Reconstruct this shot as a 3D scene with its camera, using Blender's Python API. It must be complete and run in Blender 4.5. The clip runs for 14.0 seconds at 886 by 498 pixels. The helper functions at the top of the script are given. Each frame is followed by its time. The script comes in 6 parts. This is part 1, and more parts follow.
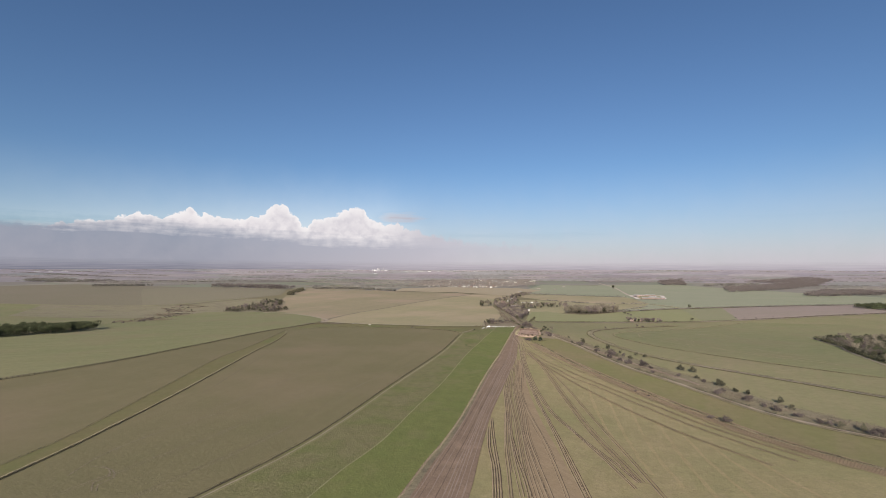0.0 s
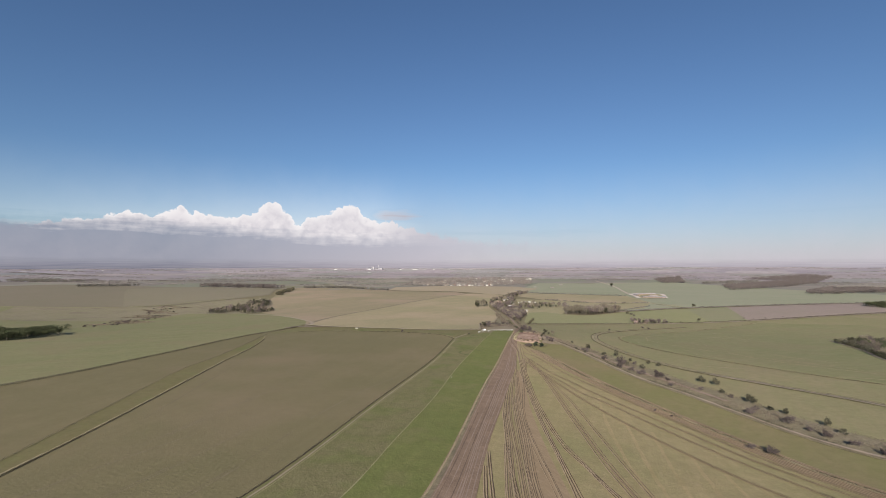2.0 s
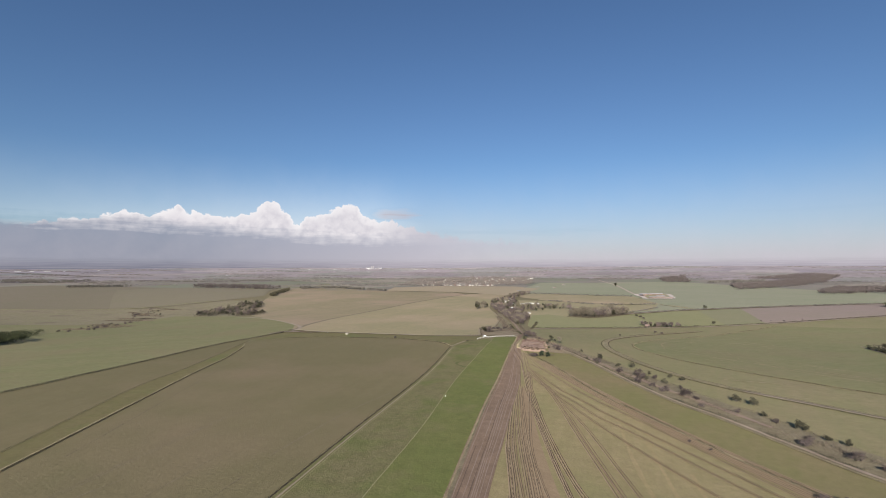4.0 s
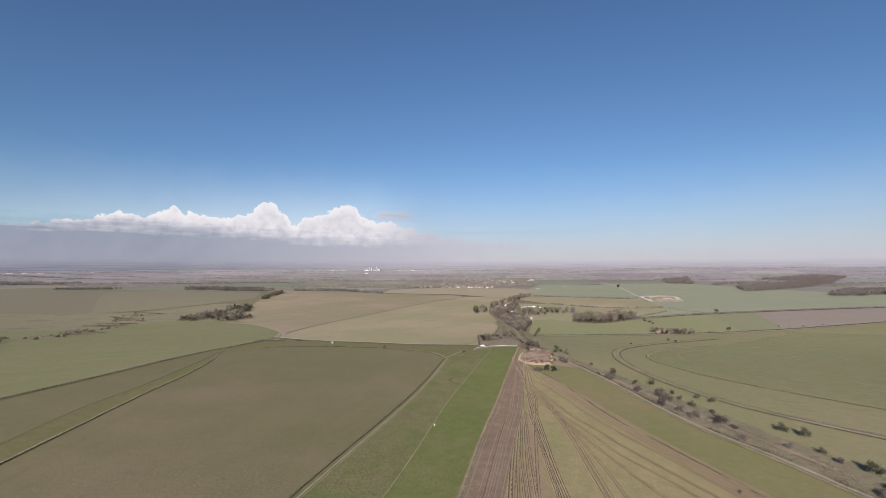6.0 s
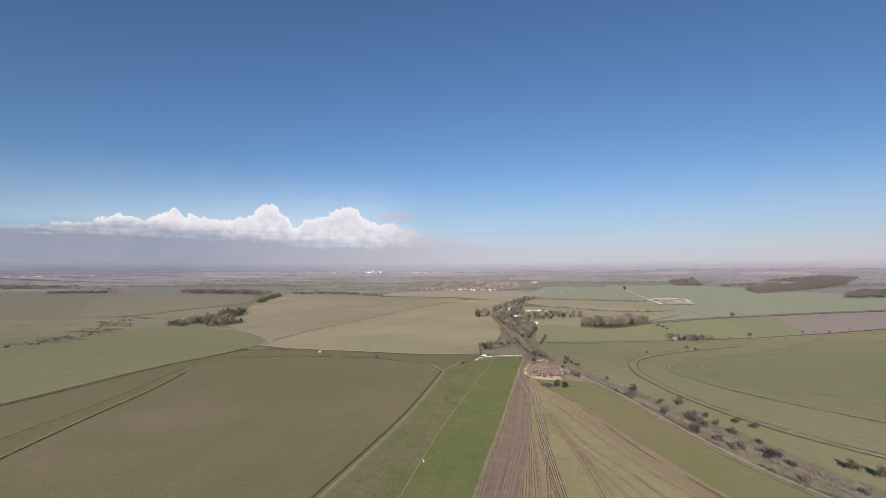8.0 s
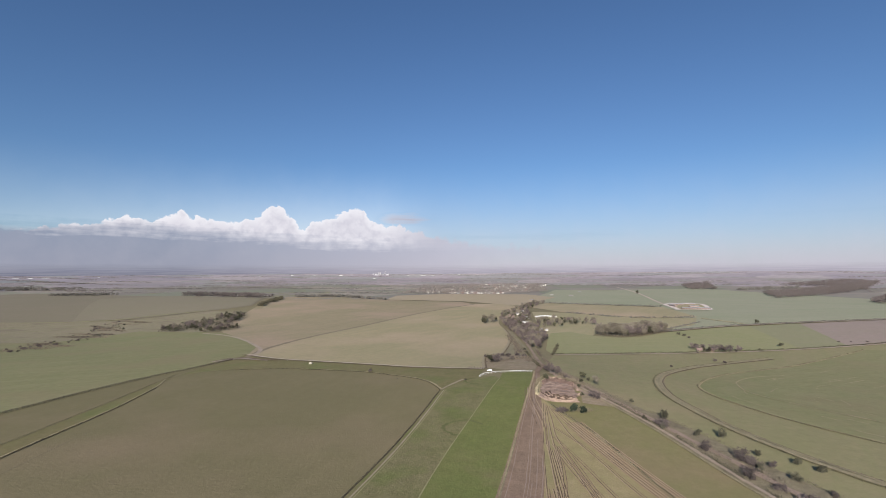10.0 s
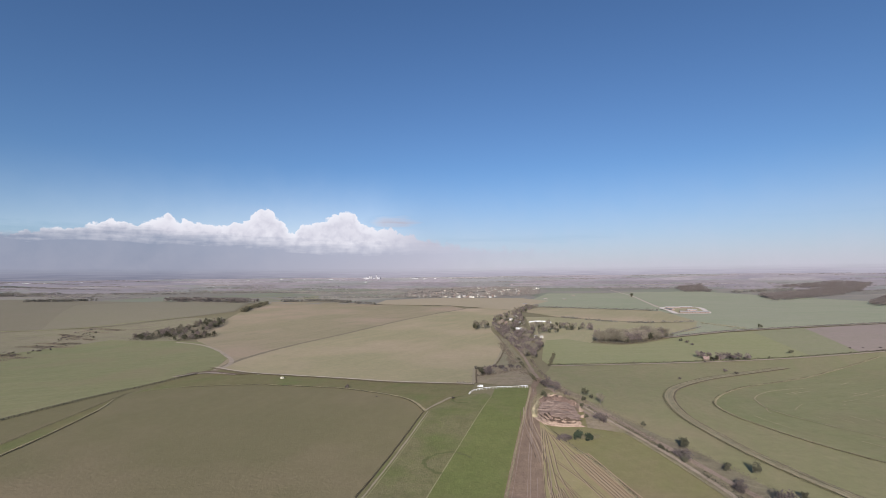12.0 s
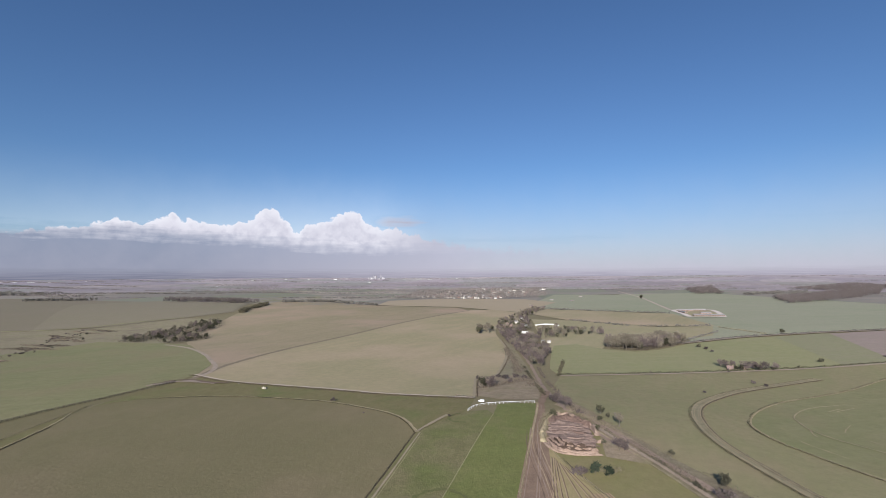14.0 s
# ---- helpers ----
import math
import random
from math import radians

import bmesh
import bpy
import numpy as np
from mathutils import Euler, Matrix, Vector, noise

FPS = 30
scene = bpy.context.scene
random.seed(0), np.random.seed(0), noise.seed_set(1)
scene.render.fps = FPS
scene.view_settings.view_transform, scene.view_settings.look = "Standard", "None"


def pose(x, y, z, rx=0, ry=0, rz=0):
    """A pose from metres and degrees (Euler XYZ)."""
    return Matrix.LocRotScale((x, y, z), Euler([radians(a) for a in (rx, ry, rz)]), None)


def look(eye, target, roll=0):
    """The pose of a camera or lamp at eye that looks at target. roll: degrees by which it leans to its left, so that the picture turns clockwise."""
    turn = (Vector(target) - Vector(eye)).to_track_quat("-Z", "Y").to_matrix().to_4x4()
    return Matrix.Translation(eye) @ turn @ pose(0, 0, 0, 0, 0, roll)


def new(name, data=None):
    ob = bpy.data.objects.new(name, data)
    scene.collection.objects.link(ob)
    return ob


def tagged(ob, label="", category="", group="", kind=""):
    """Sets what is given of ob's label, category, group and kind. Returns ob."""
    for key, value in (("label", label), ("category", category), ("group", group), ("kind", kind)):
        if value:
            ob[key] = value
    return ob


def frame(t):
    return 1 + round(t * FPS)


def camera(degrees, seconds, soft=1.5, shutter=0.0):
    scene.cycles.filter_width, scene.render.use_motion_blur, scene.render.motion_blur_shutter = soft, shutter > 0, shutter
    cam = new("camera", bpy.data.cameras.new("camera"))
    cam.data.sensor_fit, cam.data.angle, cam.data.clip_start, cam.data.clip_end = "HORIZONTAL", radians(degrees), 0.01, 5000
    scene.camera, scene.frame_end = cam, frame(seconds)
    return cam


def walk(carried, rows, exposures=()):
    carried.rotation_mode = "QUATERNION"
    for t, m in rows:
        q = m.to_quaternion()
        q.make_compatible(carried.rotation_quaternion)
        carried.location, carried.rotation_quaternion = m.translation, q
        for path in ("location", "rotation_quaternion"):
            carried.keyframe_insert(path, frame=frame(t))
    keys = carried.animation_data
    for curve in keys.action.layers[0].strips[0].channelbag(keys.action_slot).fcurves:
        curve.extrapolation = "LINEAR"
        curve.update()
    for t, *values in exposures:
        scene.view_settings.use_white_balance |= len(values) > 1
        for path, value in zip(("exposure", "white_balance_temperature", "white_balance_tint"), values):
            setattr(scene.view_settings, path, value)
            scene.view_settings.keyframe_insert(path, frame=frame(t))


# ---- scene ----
cam = camera(86.26, 14.0, 0.9)
PATH = [
    (0, (0.00, 0.00, 81.27), (-12.51, 99.12, 85.60), 0.32),
    (0.5, (-0.36, 11.93, 81.64), (-11.87, 111.18, 85.81), 0.26),
    (1, (-0.75, 23.98, 82.03), (-11.81, 123.29, 86.07), 0.22),
    (1.5, (-0.87, 35.78, 82.39), (-12.32, 135.04, 86.26), 0.15),
    (2, (-1.46, 47.94, 82.74), (-13.06, 147.19, 86.65), 0.10),
    (2.5, (-1.78, 59.72, 83.03), (-12.99, 159.02, 86.82), 0.08),
    (3, (-2.07, 71.88, 83.37), (-13.48, 171.15, 87.11), 0.05),
    (5.5, (-1.39, 135.14, 85.48), (-13.31, 234.35, 89.31), -0.07),
    (6, (-1.53, 147.59, 85.60), (-13.25, 246.81, 89.61), -0.10),
    (6.5, (-1.52, 159.59, 85.52), (-13.27, 258.81, 89.69), -0.19),
    (7, (-1.70, 171.25, 85.36), (-13.04, 270.52, 89.63), -0.31),
    (7.5, (-1.42, 182.60, 85.21), (-13.67, 281.75, 89.57), -0.33),
    (8, (-1.44, 194.31, 85.39), (-13.78, 293.45, 89.84), -0.26),
    (10.5, (-0.88, 251.14, 87.62), (-15.13, 349.98, 92.81), -0.12),
    (11, (-1.19, 261.90, 87.84), (-14.32, 360.89, 93.31), -0.17),
    (11.5, (-1.24, 272.19, 87.92), (-13.54, 371.27, 93.50), -0.23),
    (12, (-1.25, 282.41, 87.90), (-13.70, 381.47, 93.54), -0.38),
    (12.5, (-0.92, 292.30, 87.88), (-14.23, 391.24, 93.55), -0.36),
    (13, (-0.79, 302.36, 87.94), (-13.84, 401.33, 93.67), -0.36),
    (13.5, (-0.35, 312.16, 88.00), (-13.99, 411.07, 93.67), -0.22),
    (14, (-0.00, 322.12, 88.08), (-13.71, 421.01, 93.80), -0.17),
]
walk(cam, [(t, look(eye, target, roll)) for t, eye, target, roll in PATH],
     ((0, 0.70, 6660, 9.6), (3, 0.70, 6590, 9.6), (7, 0.70, 6420, 9.8), (10.5, 0.70, 6270, 10.2), (14, 0.68, 6080, 10.8)))

# ---- light ----
SUN_ELEV, SUN_HEADING = 22.0, 8.0           # the shadows fall 8 degrees to the right of north
sun_from = Vector((-math.sin(radians(SUN_HEADING)) * math.cos(radians(SUN_ELEV)),
                   -math.cos(radians(SUN_HEADING)) * math.cos(radians(SUN_ELEV)),
                   math.sin(radians(SUN_ELEV))))
world = bpy.data.worlds.new("sky")
scene.world = world
world.use_nodes = True
wn = world.node_tree
sky = wn.nodes.new("ShaderNodeTexSky")
sky.sky_type, sky.sun_disc = "NISHITA", False
sky.sun_elevation, sky.sun_rotation = radians(SUN_ELEV), radians(180 + SUN_HEADING)
sky.altitude, sky.air_density, sky.dust_density, sky.ozone_density = 150, 1.0, 0.2, 4.0
wn.nodes["Background"].inputs["Strength"].default_value = 0.056
tint = wn.nodes.new("ShaderNodeMix")
tint.data_type, tint.blend_type = "RGBA", "MULTIPLY"
tint.inputs[0].default_value, tint.inputs[7].default_value = 1.0, (0.862, 0.935, 1.04, 1)
wn.links.new(sky.outputs[0], tint.inputs[6])
wn.links.new(tint.outputs[2], wn.nodes["Background"].inputs["Color"])
sun = new("sun", bpy.data.lights.new("sun", "SUN"))
sun.data.energy, sun.data.angle, sun.data.color = 5.0, radians(0.55), (1.0, 0.94, 0.85)
sun.matrix_world = look(sun_from * 300, (0, 0, 0))


# ---- materials ----
def nodes_of(name):
    m = bpy.data.materials.new(name)
    m.use_nodes = True
    return m, m.node_tree.nodes, m.node_tree.links


def ramp(nodes, links, source, lo, hi):
    """A value stretched from lo..hi to 0..1."""
    n = nodes.new("ShaderNodeMapRange")
    n.inputs["From Min"].default_value, n.inputs["From Max"].default_value = lo, hi
    links.new(source, n.inputs["Value"])
    return n.outputs["Result"]


def mix(nodes, links, fac, a, b, mode="MIX"):
    n = nodes.new("ShaderNodeMix")
    n.data_type, n.blend_type = "RGBA", mode
    for key, value in ((0, fac), (6, a), (7, b)):
        if isinstance(value, (tuple, float, int)):
            n.inputs[key].default_value = (*value, 1) if isinstance(value, tuple) else value
        else:
            links.new(value, n.inputs[key])
    return n.outputs[2]


def noise_node(nodes, links, coord, scale, detail=5.0, rough=0.6):
    n = nodes.new("ShaderNodeTexNoise")
    n.inputs["Scale"].default_value, n.inputs["Detail"].default_value = scale, detail
    n.inputs["Roughness"].default_value = rough
    links.new(coord, n.inputs["Vector"])
    return n.outputs["Fac"]


CLAY = (1.015, 0.965, 1.03)                  # the warm cast of the local soil


def land(name, a, b, c, big=0.012, small=0.4, stripe=None, bump=0.5, spot=None, grain=0.08):
    """Soil or turf: two tones in broad patches, a third in fine grain, drill rows as (heading, spacing, strength, colour), spots as (scale, colour, share)."""
    m, nodes, links = nodes_of(name)
    a, b, c = (tuple(v * w for v, w in zip(q, CLAY)) for q in (a, b, c))
    bsdf = nodes["Principled BSDF"]
    bsdf.inputs["Roughness"].default_value = 0.95
    bsdf.inputs["Specular IOR Level"].default_value = 0.15
    coord = nodes.new("ShaderNodeTexCoord").outputs["Object"]
    broad = noise_node(nodes, links, coord, big, 6.0, 0.62)
    middle = noise_node(nodes, links, coord, big * 7, 5.0, 0.6)
    fine = noise_node(nodes, links, coord, small, 6.0, 0.7)
    col = mix(nodes, links, ramp(nodes, links, broad, 0.35, 0.65), a, b)
    col = mix(nodes, links, ramp(nodes, links, middle, 0.45, 0.8), col, b)
    col = mix(nodes, links, ramp(nodes, links, fine, 0.45, 0.75), col, c)
    if stripe:
        heading, spacing, strength, tone = stripe
        tone = tuple(v * w for v, w in zip(tone, CLAY))
        turn = nodes.new("ShaderNodeMapping")
        turn.inputs["Rotation"].default_value = (0, 0, radians(heading))
        links.new(coord, turn.inputs["Vector"])
        long = nodes.new("ShaderNodeMapping")
        long.inputs["Scale"].default_value = (1 / spacing, 0.06 / spacing, 1)
        links.new(turn.outputs[0], long.inputs["Vector"])
        n = nodes.new("ShaderNodeMath")
        n.operation = "MULTIPLY"
        links.new(ramp(nodes, links, noise_node(nodes, links, long.outputs[0], 1.0, 5.0, 0.65), 0.42, 0.68), n.inputs[0])
        n.inputs[1].default_value = strength
        col = mix(nodes, links, n.outputs[0], col, tone)
    if spot:
        scale, tone, share = spot
        tone = tuple(v * w for v, w in zip(tone, CLAY))
        s = noise_node(nodes, links, coord, scale, 3.0, 0.55)
        col = mix(nodes, links, ramp(nodes, links, s, 0.94 - share, 1.16 - share), col, tone)
    # clods and tufts: a speckle at half a metre and another at some metres
    for scale, deep in ((1.6, grain), (0.17, grain * 0.7)):
        value = nodes.new("ShaderNodeHueSaturation")
        speck = nodes.new("ShaderNodeMapRange")
        speck.inputs["From Min"].default_value, speck.inputs["From Max"].default_value = 0.3, 0.7
        speck.inputs["To Min"].default_value, speck.inputs["To Max"].default_value = 1 - deep, 1 + deep
        links.new(noise_node(nodes, links, coord, scale, 3.0, 0.7), speck.inputs["Value"])
        links.new(speck.outputs[0], value.inputs["Value"])
        links.new(col, value.inputs["Color"])
        col = value.outputs[0]
    links.new(col, bsdf.inputs["Base Color"])
    bp = nodes.new("ShaderNodeBump")
    bp.inputs["Strength"].default_value, bp.inputs["Distance"].default_value = bump, 0.6
    links.new(fine, bp.inputs["Height"])
    links.new(bp.outputs[0], bsdf.inputs["Normal"])
    return m


def plain(name, a, b, scale=0.8, rough=0.8, metal=0.0, vary=0.25):
    """A thing's surface: two tones in a noise, and a shift from thing to thing."""
    m, nodes, links = nodes_of(name)
    bsdf = nodes["Principled BSDF"]
    bsdf.inputs["Roughness"].default_value, bsdf.inputs["Metallic"].default_value = rough, metal
    coord = nodes.new("ShaderNodeTexCoord").outputs["Object"]
    fac = noise_node(nodes, links, coord, scale, 5.0, 0.65)
    col = mix(nodes, links, ramp(nodes, links, fac, 0.35, 0.65), a, b)
    info = nodes.new("ShaderNodeObjectInfo").outputs["Random"]
    dark = nodes.new("ShaderNodeMapRange")
    dark.inputs["To Min"].default_value, dark.inputs["To Max"].default_value = 1 - vary, 1 + vary
    links.new(info, dark.inputs["Value"])
    value = nodes.new("ShaderNodeHueSaturation")
    links.new(dark.outputs[0], value.inputs["Value"])
    links.new(col, value.inputs["Color"])
    links.new(value.outputs[0], bsdf.inputs["Base Color"])
    return m


def foliage(name, a, b, vary=0.3):
    """Twigs or leaves: each clump takes its own tone."""
    m, nodes, links = nodes_of(name)
    bsdf = nodes["Principled BSDF"]
    bsdf.inputs["Roughness"].default_value = 0.9
    bsdf.inputs["Specular IOR Level"].default_value = 0.1
    island = nodes.new("ShaderNodeNewGeometry").outputs["Random Per Island"]
    col = mix(nodes, links, island, a, b)
    info = nodes.new("ShaderNodeObjectInfo").outputs["Random"]
    dark = nodes.new("ShaderNodeMapRange")
    dark.inputs["To Min"].default_value, dark.inputs["To Max"].default_value = 1 - vary, 1 + vary
    links.new(info, dark.inputs["Value"])
    value = nodes.new("ShaderNodeHueSaturation")
    links.new(dark.outputs[0], value.inputs["Value"])
    links.new(col, value.inputs["Color"])
    links.new(value.outputs[0], bsdf.inputs["Base Color"])
    return m


M = {
    "ground": land("rough grass", (0.200, 0.172, 0.095), (0.167, 0.151, 0.080), (0.216, 0.185, 0.106), 0.006, 0.25),
    "plough": land("sown clay field", (0.181, 0.155, 0.080), (0.144, 0.134, 0.063), (0.179, 0.154, 0.082), 0.005, 0.5, (8, 9.0, 0.6, (0.153, 0.136, 0.067)), 0.4, (0.008, (0.195, 0.159, 0.090), 0.46), grain=0.055),
    "strip": land("rough gallop turf", (0.151, 0.141, 0.060), (0.182, 0.153, 0.076), (0.131, 0.122, 0.050), 0.02, 0.5, (10, 4.0, 0.4, (0.136, 0.139, 0.050)), 0.5, (0.02, (0.127, 0.143, 0.049), 0.42), grain=0.12),
    "green": land("mown green turf", (0.131, 0.153, 0.046), (0.151, 0.159, 0.054), (0.117, 0.129, 0.042), 0.02, 0.6, (8, 5.0, 0.3, (0.131, 0.155, 0.046)), 0.5, (0.035, (0.165, 0.159, 0.066), 0.40), grain=0.12),
    "olive": land("worn olive turf", (0.151, 0.149, 0.061), (0.178, 0.160, 0.078), (0.119, 0.118, 0.048), 0.03, 0.7, (8, 6.0, 0.3, (0.170, 0.153, 0.076)), 0.6, (0.035, (0.129, 0.145, 0.048), 0.46), grain=0.16),
    "dirt": land("bare earth", (0.211, 0.153, 0.102), (0.239, 0.174, 0.117), (0.178, 0.129, 0.084), 0.05, 0.6, (4, 2.4, 0.5, (0.179, 0.129, 0.086)), 0.6, (0.06, (0.249, 0.184, 0.125), 0.42), grain=0.16),
    "tram": land("thin young crop", (0.301, 0.248, 0.127), (0.249, 0.225, 0.104), (0.313, 0.256, 0.141), 0.010, 0.5, (14, 3.6, 0.7, (0.249, 0.219, 0.103)), 0.5, (0.02, (0.239, 0.223, 0.101), 0.44), grain=0.12),
    "till": land("warm tilled earth", (0.306, 0.231, 0.137), (0.276, 0.211, 0.121), (0.327, 0.250, 0.155), 0.03, 0.5, (-32, 1.2, 0.6, (0.247, 0.185, 0.108))),
    "rut": land("brown wheel rut", (0.101, 0.075, 0.046), (0.121, 0.089, 0.055), (0.085, 0.061, 0.039), 0.05, 1.2),
    "ridge": land("pale rut ridge", (0.347, 0.272, 0.165), (0.301, 0.236, 0.140), (0.368, 0.296, 0.185), 0.05, 1.2),
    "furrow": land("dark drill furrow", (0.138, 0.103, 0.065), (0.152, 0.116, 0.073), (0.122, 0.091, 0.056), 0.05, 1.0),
    "trace": land("pale dried wheel trace", (0.275, 0.214, 0.158), (0.248, 0.192, 0.140), (0.295, 0.232, 0.172), 0.05, 1.0),
    "gallop": land("worn gallop earth", (0.285, 0.236, 0.176), (0.240, 0.198, 0.144), (0.330, 0.276, 0.210), 0.06, 0.6, grain=0.2),
    "pasture": land("winter pasture", (0.201, 0.194, 0.093), (0.250, 0.219, 0.119), (0.193, 0.184, 0.086), 0.007, 0.3, (25, 14.0, 0.6, (0.205, 0.207, 0.093)), 0.4, (0.010, (0.248, 0.209, 0.119), 0.42)),
    "meadow": land("sown green meadow", (0.173, 0.184, 0.078), (0.216, 0.203, 0.100), (0.165, 0.168, 0.075), 0.006, 0.25, (62, 8.0, 0.4, (0.238, 0.226, 0.121)), 0.4, (0.012, (0.206, 0.185, 0.096), 0.44)),
    "stubble": land("pale stubble field", (0.331, 0.280, 0.162), (0.270, 0.249, 0.132), (0.325, 0.276, 0.158), 0.005, 0.25, (24, 14.0, 0.8, (0.265, 0.242, 0.131)), 0.4, (0.0045, (0.370, 0.294, 0.188), 0.48), grain=0.1),
    "stubble_west": land("tan stubble field", (0.291, 0.241, 0.145), (0.238, 0.214, 0.119), (0.286, 0.237, 0.142), 0.005, 0.25, (24, 14.0, 0.8, (0.234, 0.208, 0.118)), 0.4, (0.0045, (0.326, 0.253, 0.169), 0.48), grain=0.1),
    "fallow": land("grey-brown fallow field", (0.197, 0.170, 0.115), (0.180, 0.165, 0.103), (0.205, 0.174, 0.120), 0.004, 0.2, (75, 22.0, 0.6, (0.178, 0.165, 0.103))),
    "bright": land("green winter wheat", (0.225, 0.236, 0.105), (0.255, 0.245, 0.126), (0.212, 0.221, 0.097), 0.006, 0.25, (70, 10.0, 0.6, (0.264, 0.255, 0.134))),
    "rank": land("rank winter grass", (0.196, 0.173, 0.105), (0.218, 0.190, 0.118), (0.157, 0.137, 0.081), 0.03, 0.3, None, 0.8, (0.05, (0.147, 0.126, 0.081), 0.42), grain=0.25),
    "straw_green": land("pale straw grass", (0.261, 0.248, 0.126), (0.225, 0.216, 0.104), (0.279, 0.261, 0.140), 0.08, 0.8),
    "ditch": land("dark damp ditch", (0.070, 0.058, 0.036), (0.085, 0.070, 0.044), (0.055, 0.046, 0.030), 0.08, 0.8),
    "balk": land("dull grass balk", (0.215, 0.178, 0.115), (0.185, 0.160, 0.098), (0.235, 0.195, 0.130), 0.03, 0.4),
    "tan_olive": land("tan-olive winter grass", (0.323, 0.279, 0.169), (0.349, 0.290, 0.191), (0.302, 0.267, 0.157), 0.006, 0.2, (70, 18.0, 0.6, (0.356, 0.292, 0.195))),
    "tramline": land("faint pale wheel line", (0.196, 0.163, 0.102), (0.165, 0.142, 0.083), (0.200, 0.166, 0.106), 0.05, 0.8),
    "tram_dark": land("faint dark wheel line", (0.160, 0.135, 0.082), (0.145, 0.126, 0.073), (0.155, 0.130, 0.080), 0.05, 0.8),
    "bluegreen": land("far winter wheat", (0.247, 0.270, 0.162), (0.287, 0.285, 0.190), (0.237, 0.254, 0.155), 0.004, 0.15, (70, 20.0, 0.6, (0.294, 0.295, 0.193))),
    "pink": land("reddish tilled field", (0.283, 0.227, 0.186), (0.259, 0.218, 0.166), (0.297, 0.237, 0.197), 0.006, 0.2, (65, 10.0, 0.5, (0.251, 0.220, 0.159))),
    "chalk": land("pale chalk track", (0.335, 0.280, 0.205), (0.285, 0.236, 0.166), (0.375, 0.318, 0.240), 0.06, 0.6, grain=0.2),
    "straw": land("dead straw grass", (0.320, 0.275, 0.165), (0.265, 0.228, 0.128), (0.350, 0.305, 0.190), 0.08, 0.8, grain=0.2),
    "clay": land("dug brown clay", (0.219, 0.162, 0.121), (0.252, 0.193, 0.148), (0.158, 0.112, 0.085), 0.12, 0.5, (80, 1.1, 0.4, (0.158, 0.114, 0.087)), 1.0, None, 0.3),
    "paddock": land("pale winter paddock", (0.280, 0.257, 0.137), (0.321, 0.280, 0.165), (0.262, 0.242, 0.126), 0.012, 0.3, (25, 14.0, 0.5, (0.257, 0.248, 0.120)), 0.4, (0.014, (0.317, 0.268, 0.169), 0.42)),
    "pale_green": land("thin wheat on reddish soil", (0.227, 0.228, 0.123), (0.240, 0.226, 0.134), (0.217, 0.216, 0.114), 0.008, 0.2, (65, 10.0, 0.5, (0.213, 0.222, 0.109))),
    "drill": land("thin pale crop between drill rows", (0.326, 0.262, 0.137), (0.284, 0.238, 0.114), (0.341, 0.273, 0.148), 0.02, 0.5, None, 0.4, (0.05, (0.274, 0.232, 0.111), 0.46), grain=0.12),
    "track_wet": land("damp dark earth", (0.135, 0.100, 0.068), (0.155, 0.116, 0.080), (0.120, 0.088, 0.058), 0.05, 0.8),
    "heath": land("tan-green rough heath", (0.222, 0.196, 0.120), (0.200, 0.194, 0.100), (0.238, 0.206, 0.138), 0.012, 0.2, (60, 16.0, 0.5, (0.236, 0.200, 0.136)), 0.6, (0.022, (0.168, 0.140, 0.098), 0.40), grain=0.16),
    "west_olive": land("grey-olive winter field", (0.210, 0.186, 0.123), (0.197, 0.182, 0.112), (0.218, 0.189, 0.130), 0.005, 0.2, (70, 18.0, 0.6, (0.199, 0.186, 0.114))),
    "balk_pale": land("trodden stubble balk", (0.283, 0.240, 0.156), (0.262, 0.229, 0.143), (0.307, 0.257, 0.172), 0.03, 0.4),
    "verge_green": land("green winter grass", (0.182, 0.173, 0.073), (0.219, 0.186, 0.092), (0.174, 0.160, 0.069), 0.009, 0.3, (25, 14.0, 0.6, (0.176, 0.177, 0.067)), 0.4, (0.012, (0.227, 0.178, 0.098), 0.40)),
    "gallop_mid": land("trodden gallop turf", (0.247, 0.220, 0.129), (0.210, 0.191, 0.105), (0.272, 0.243, 0.149), 0.06, 0.6, grain=0.2),
    "plot_grass": land("dead tan grass", (0.273, 0.222, 0.148), (0.241, 0.200, 0.125), (0.216, 0.178, 0.106), 0.04, 0.3, None, 0.7, (0.05, (0.197, 0.180, 0.095), 0.42), grain=0.2),
    "chalk_bright": land("bright chalk track", (0.440, 0.375, 0.285), (0.370, 0.312, 0.228), (0.480, 0.412, 0.318), 0.06, 0.6, grain=0.2),
    "concrete": land("pale concrete yard", (0.625, 0.562, 0.469), (0.531, 0.476, 0.390), (0.703, 0.640, 0.547), 0.04, 0.4),
}
M["bark"] = plain("bark", (0.105, 0.085, 0.065), (0.155, 0.130, 0.105), 2.0, 0.95)
M["twig"] = foliage("bare twigs", (0.070, 0.054, 0.052), (0.178, 0.140, 0.130))
M["twig_grey"] = foliage("grey twigs", (0.100, 0.085, 0.064), (0.240, 0.206, 0.156))
# hedge twigs for far off, paled by haze mixed into the colour
M["far_hedge"] = foliage("hazy far hedge", (0.105, 0.096, 0.082), (0.170, 0.154, 0.134), 0.1)
M["pine"] = foliage("dark needles", (0.028, 0.034, 0.020), (0.090, 0.096, 0.048))
M["holly"] = foliage("holly leaves", (0.018, 0.025, 0.018), (0.046, 0.055, 0.034))
M["ivy"] = foliage("dull leaves", (0.030, 0.030, 0.019), (0.078, 0.073, 0.045))
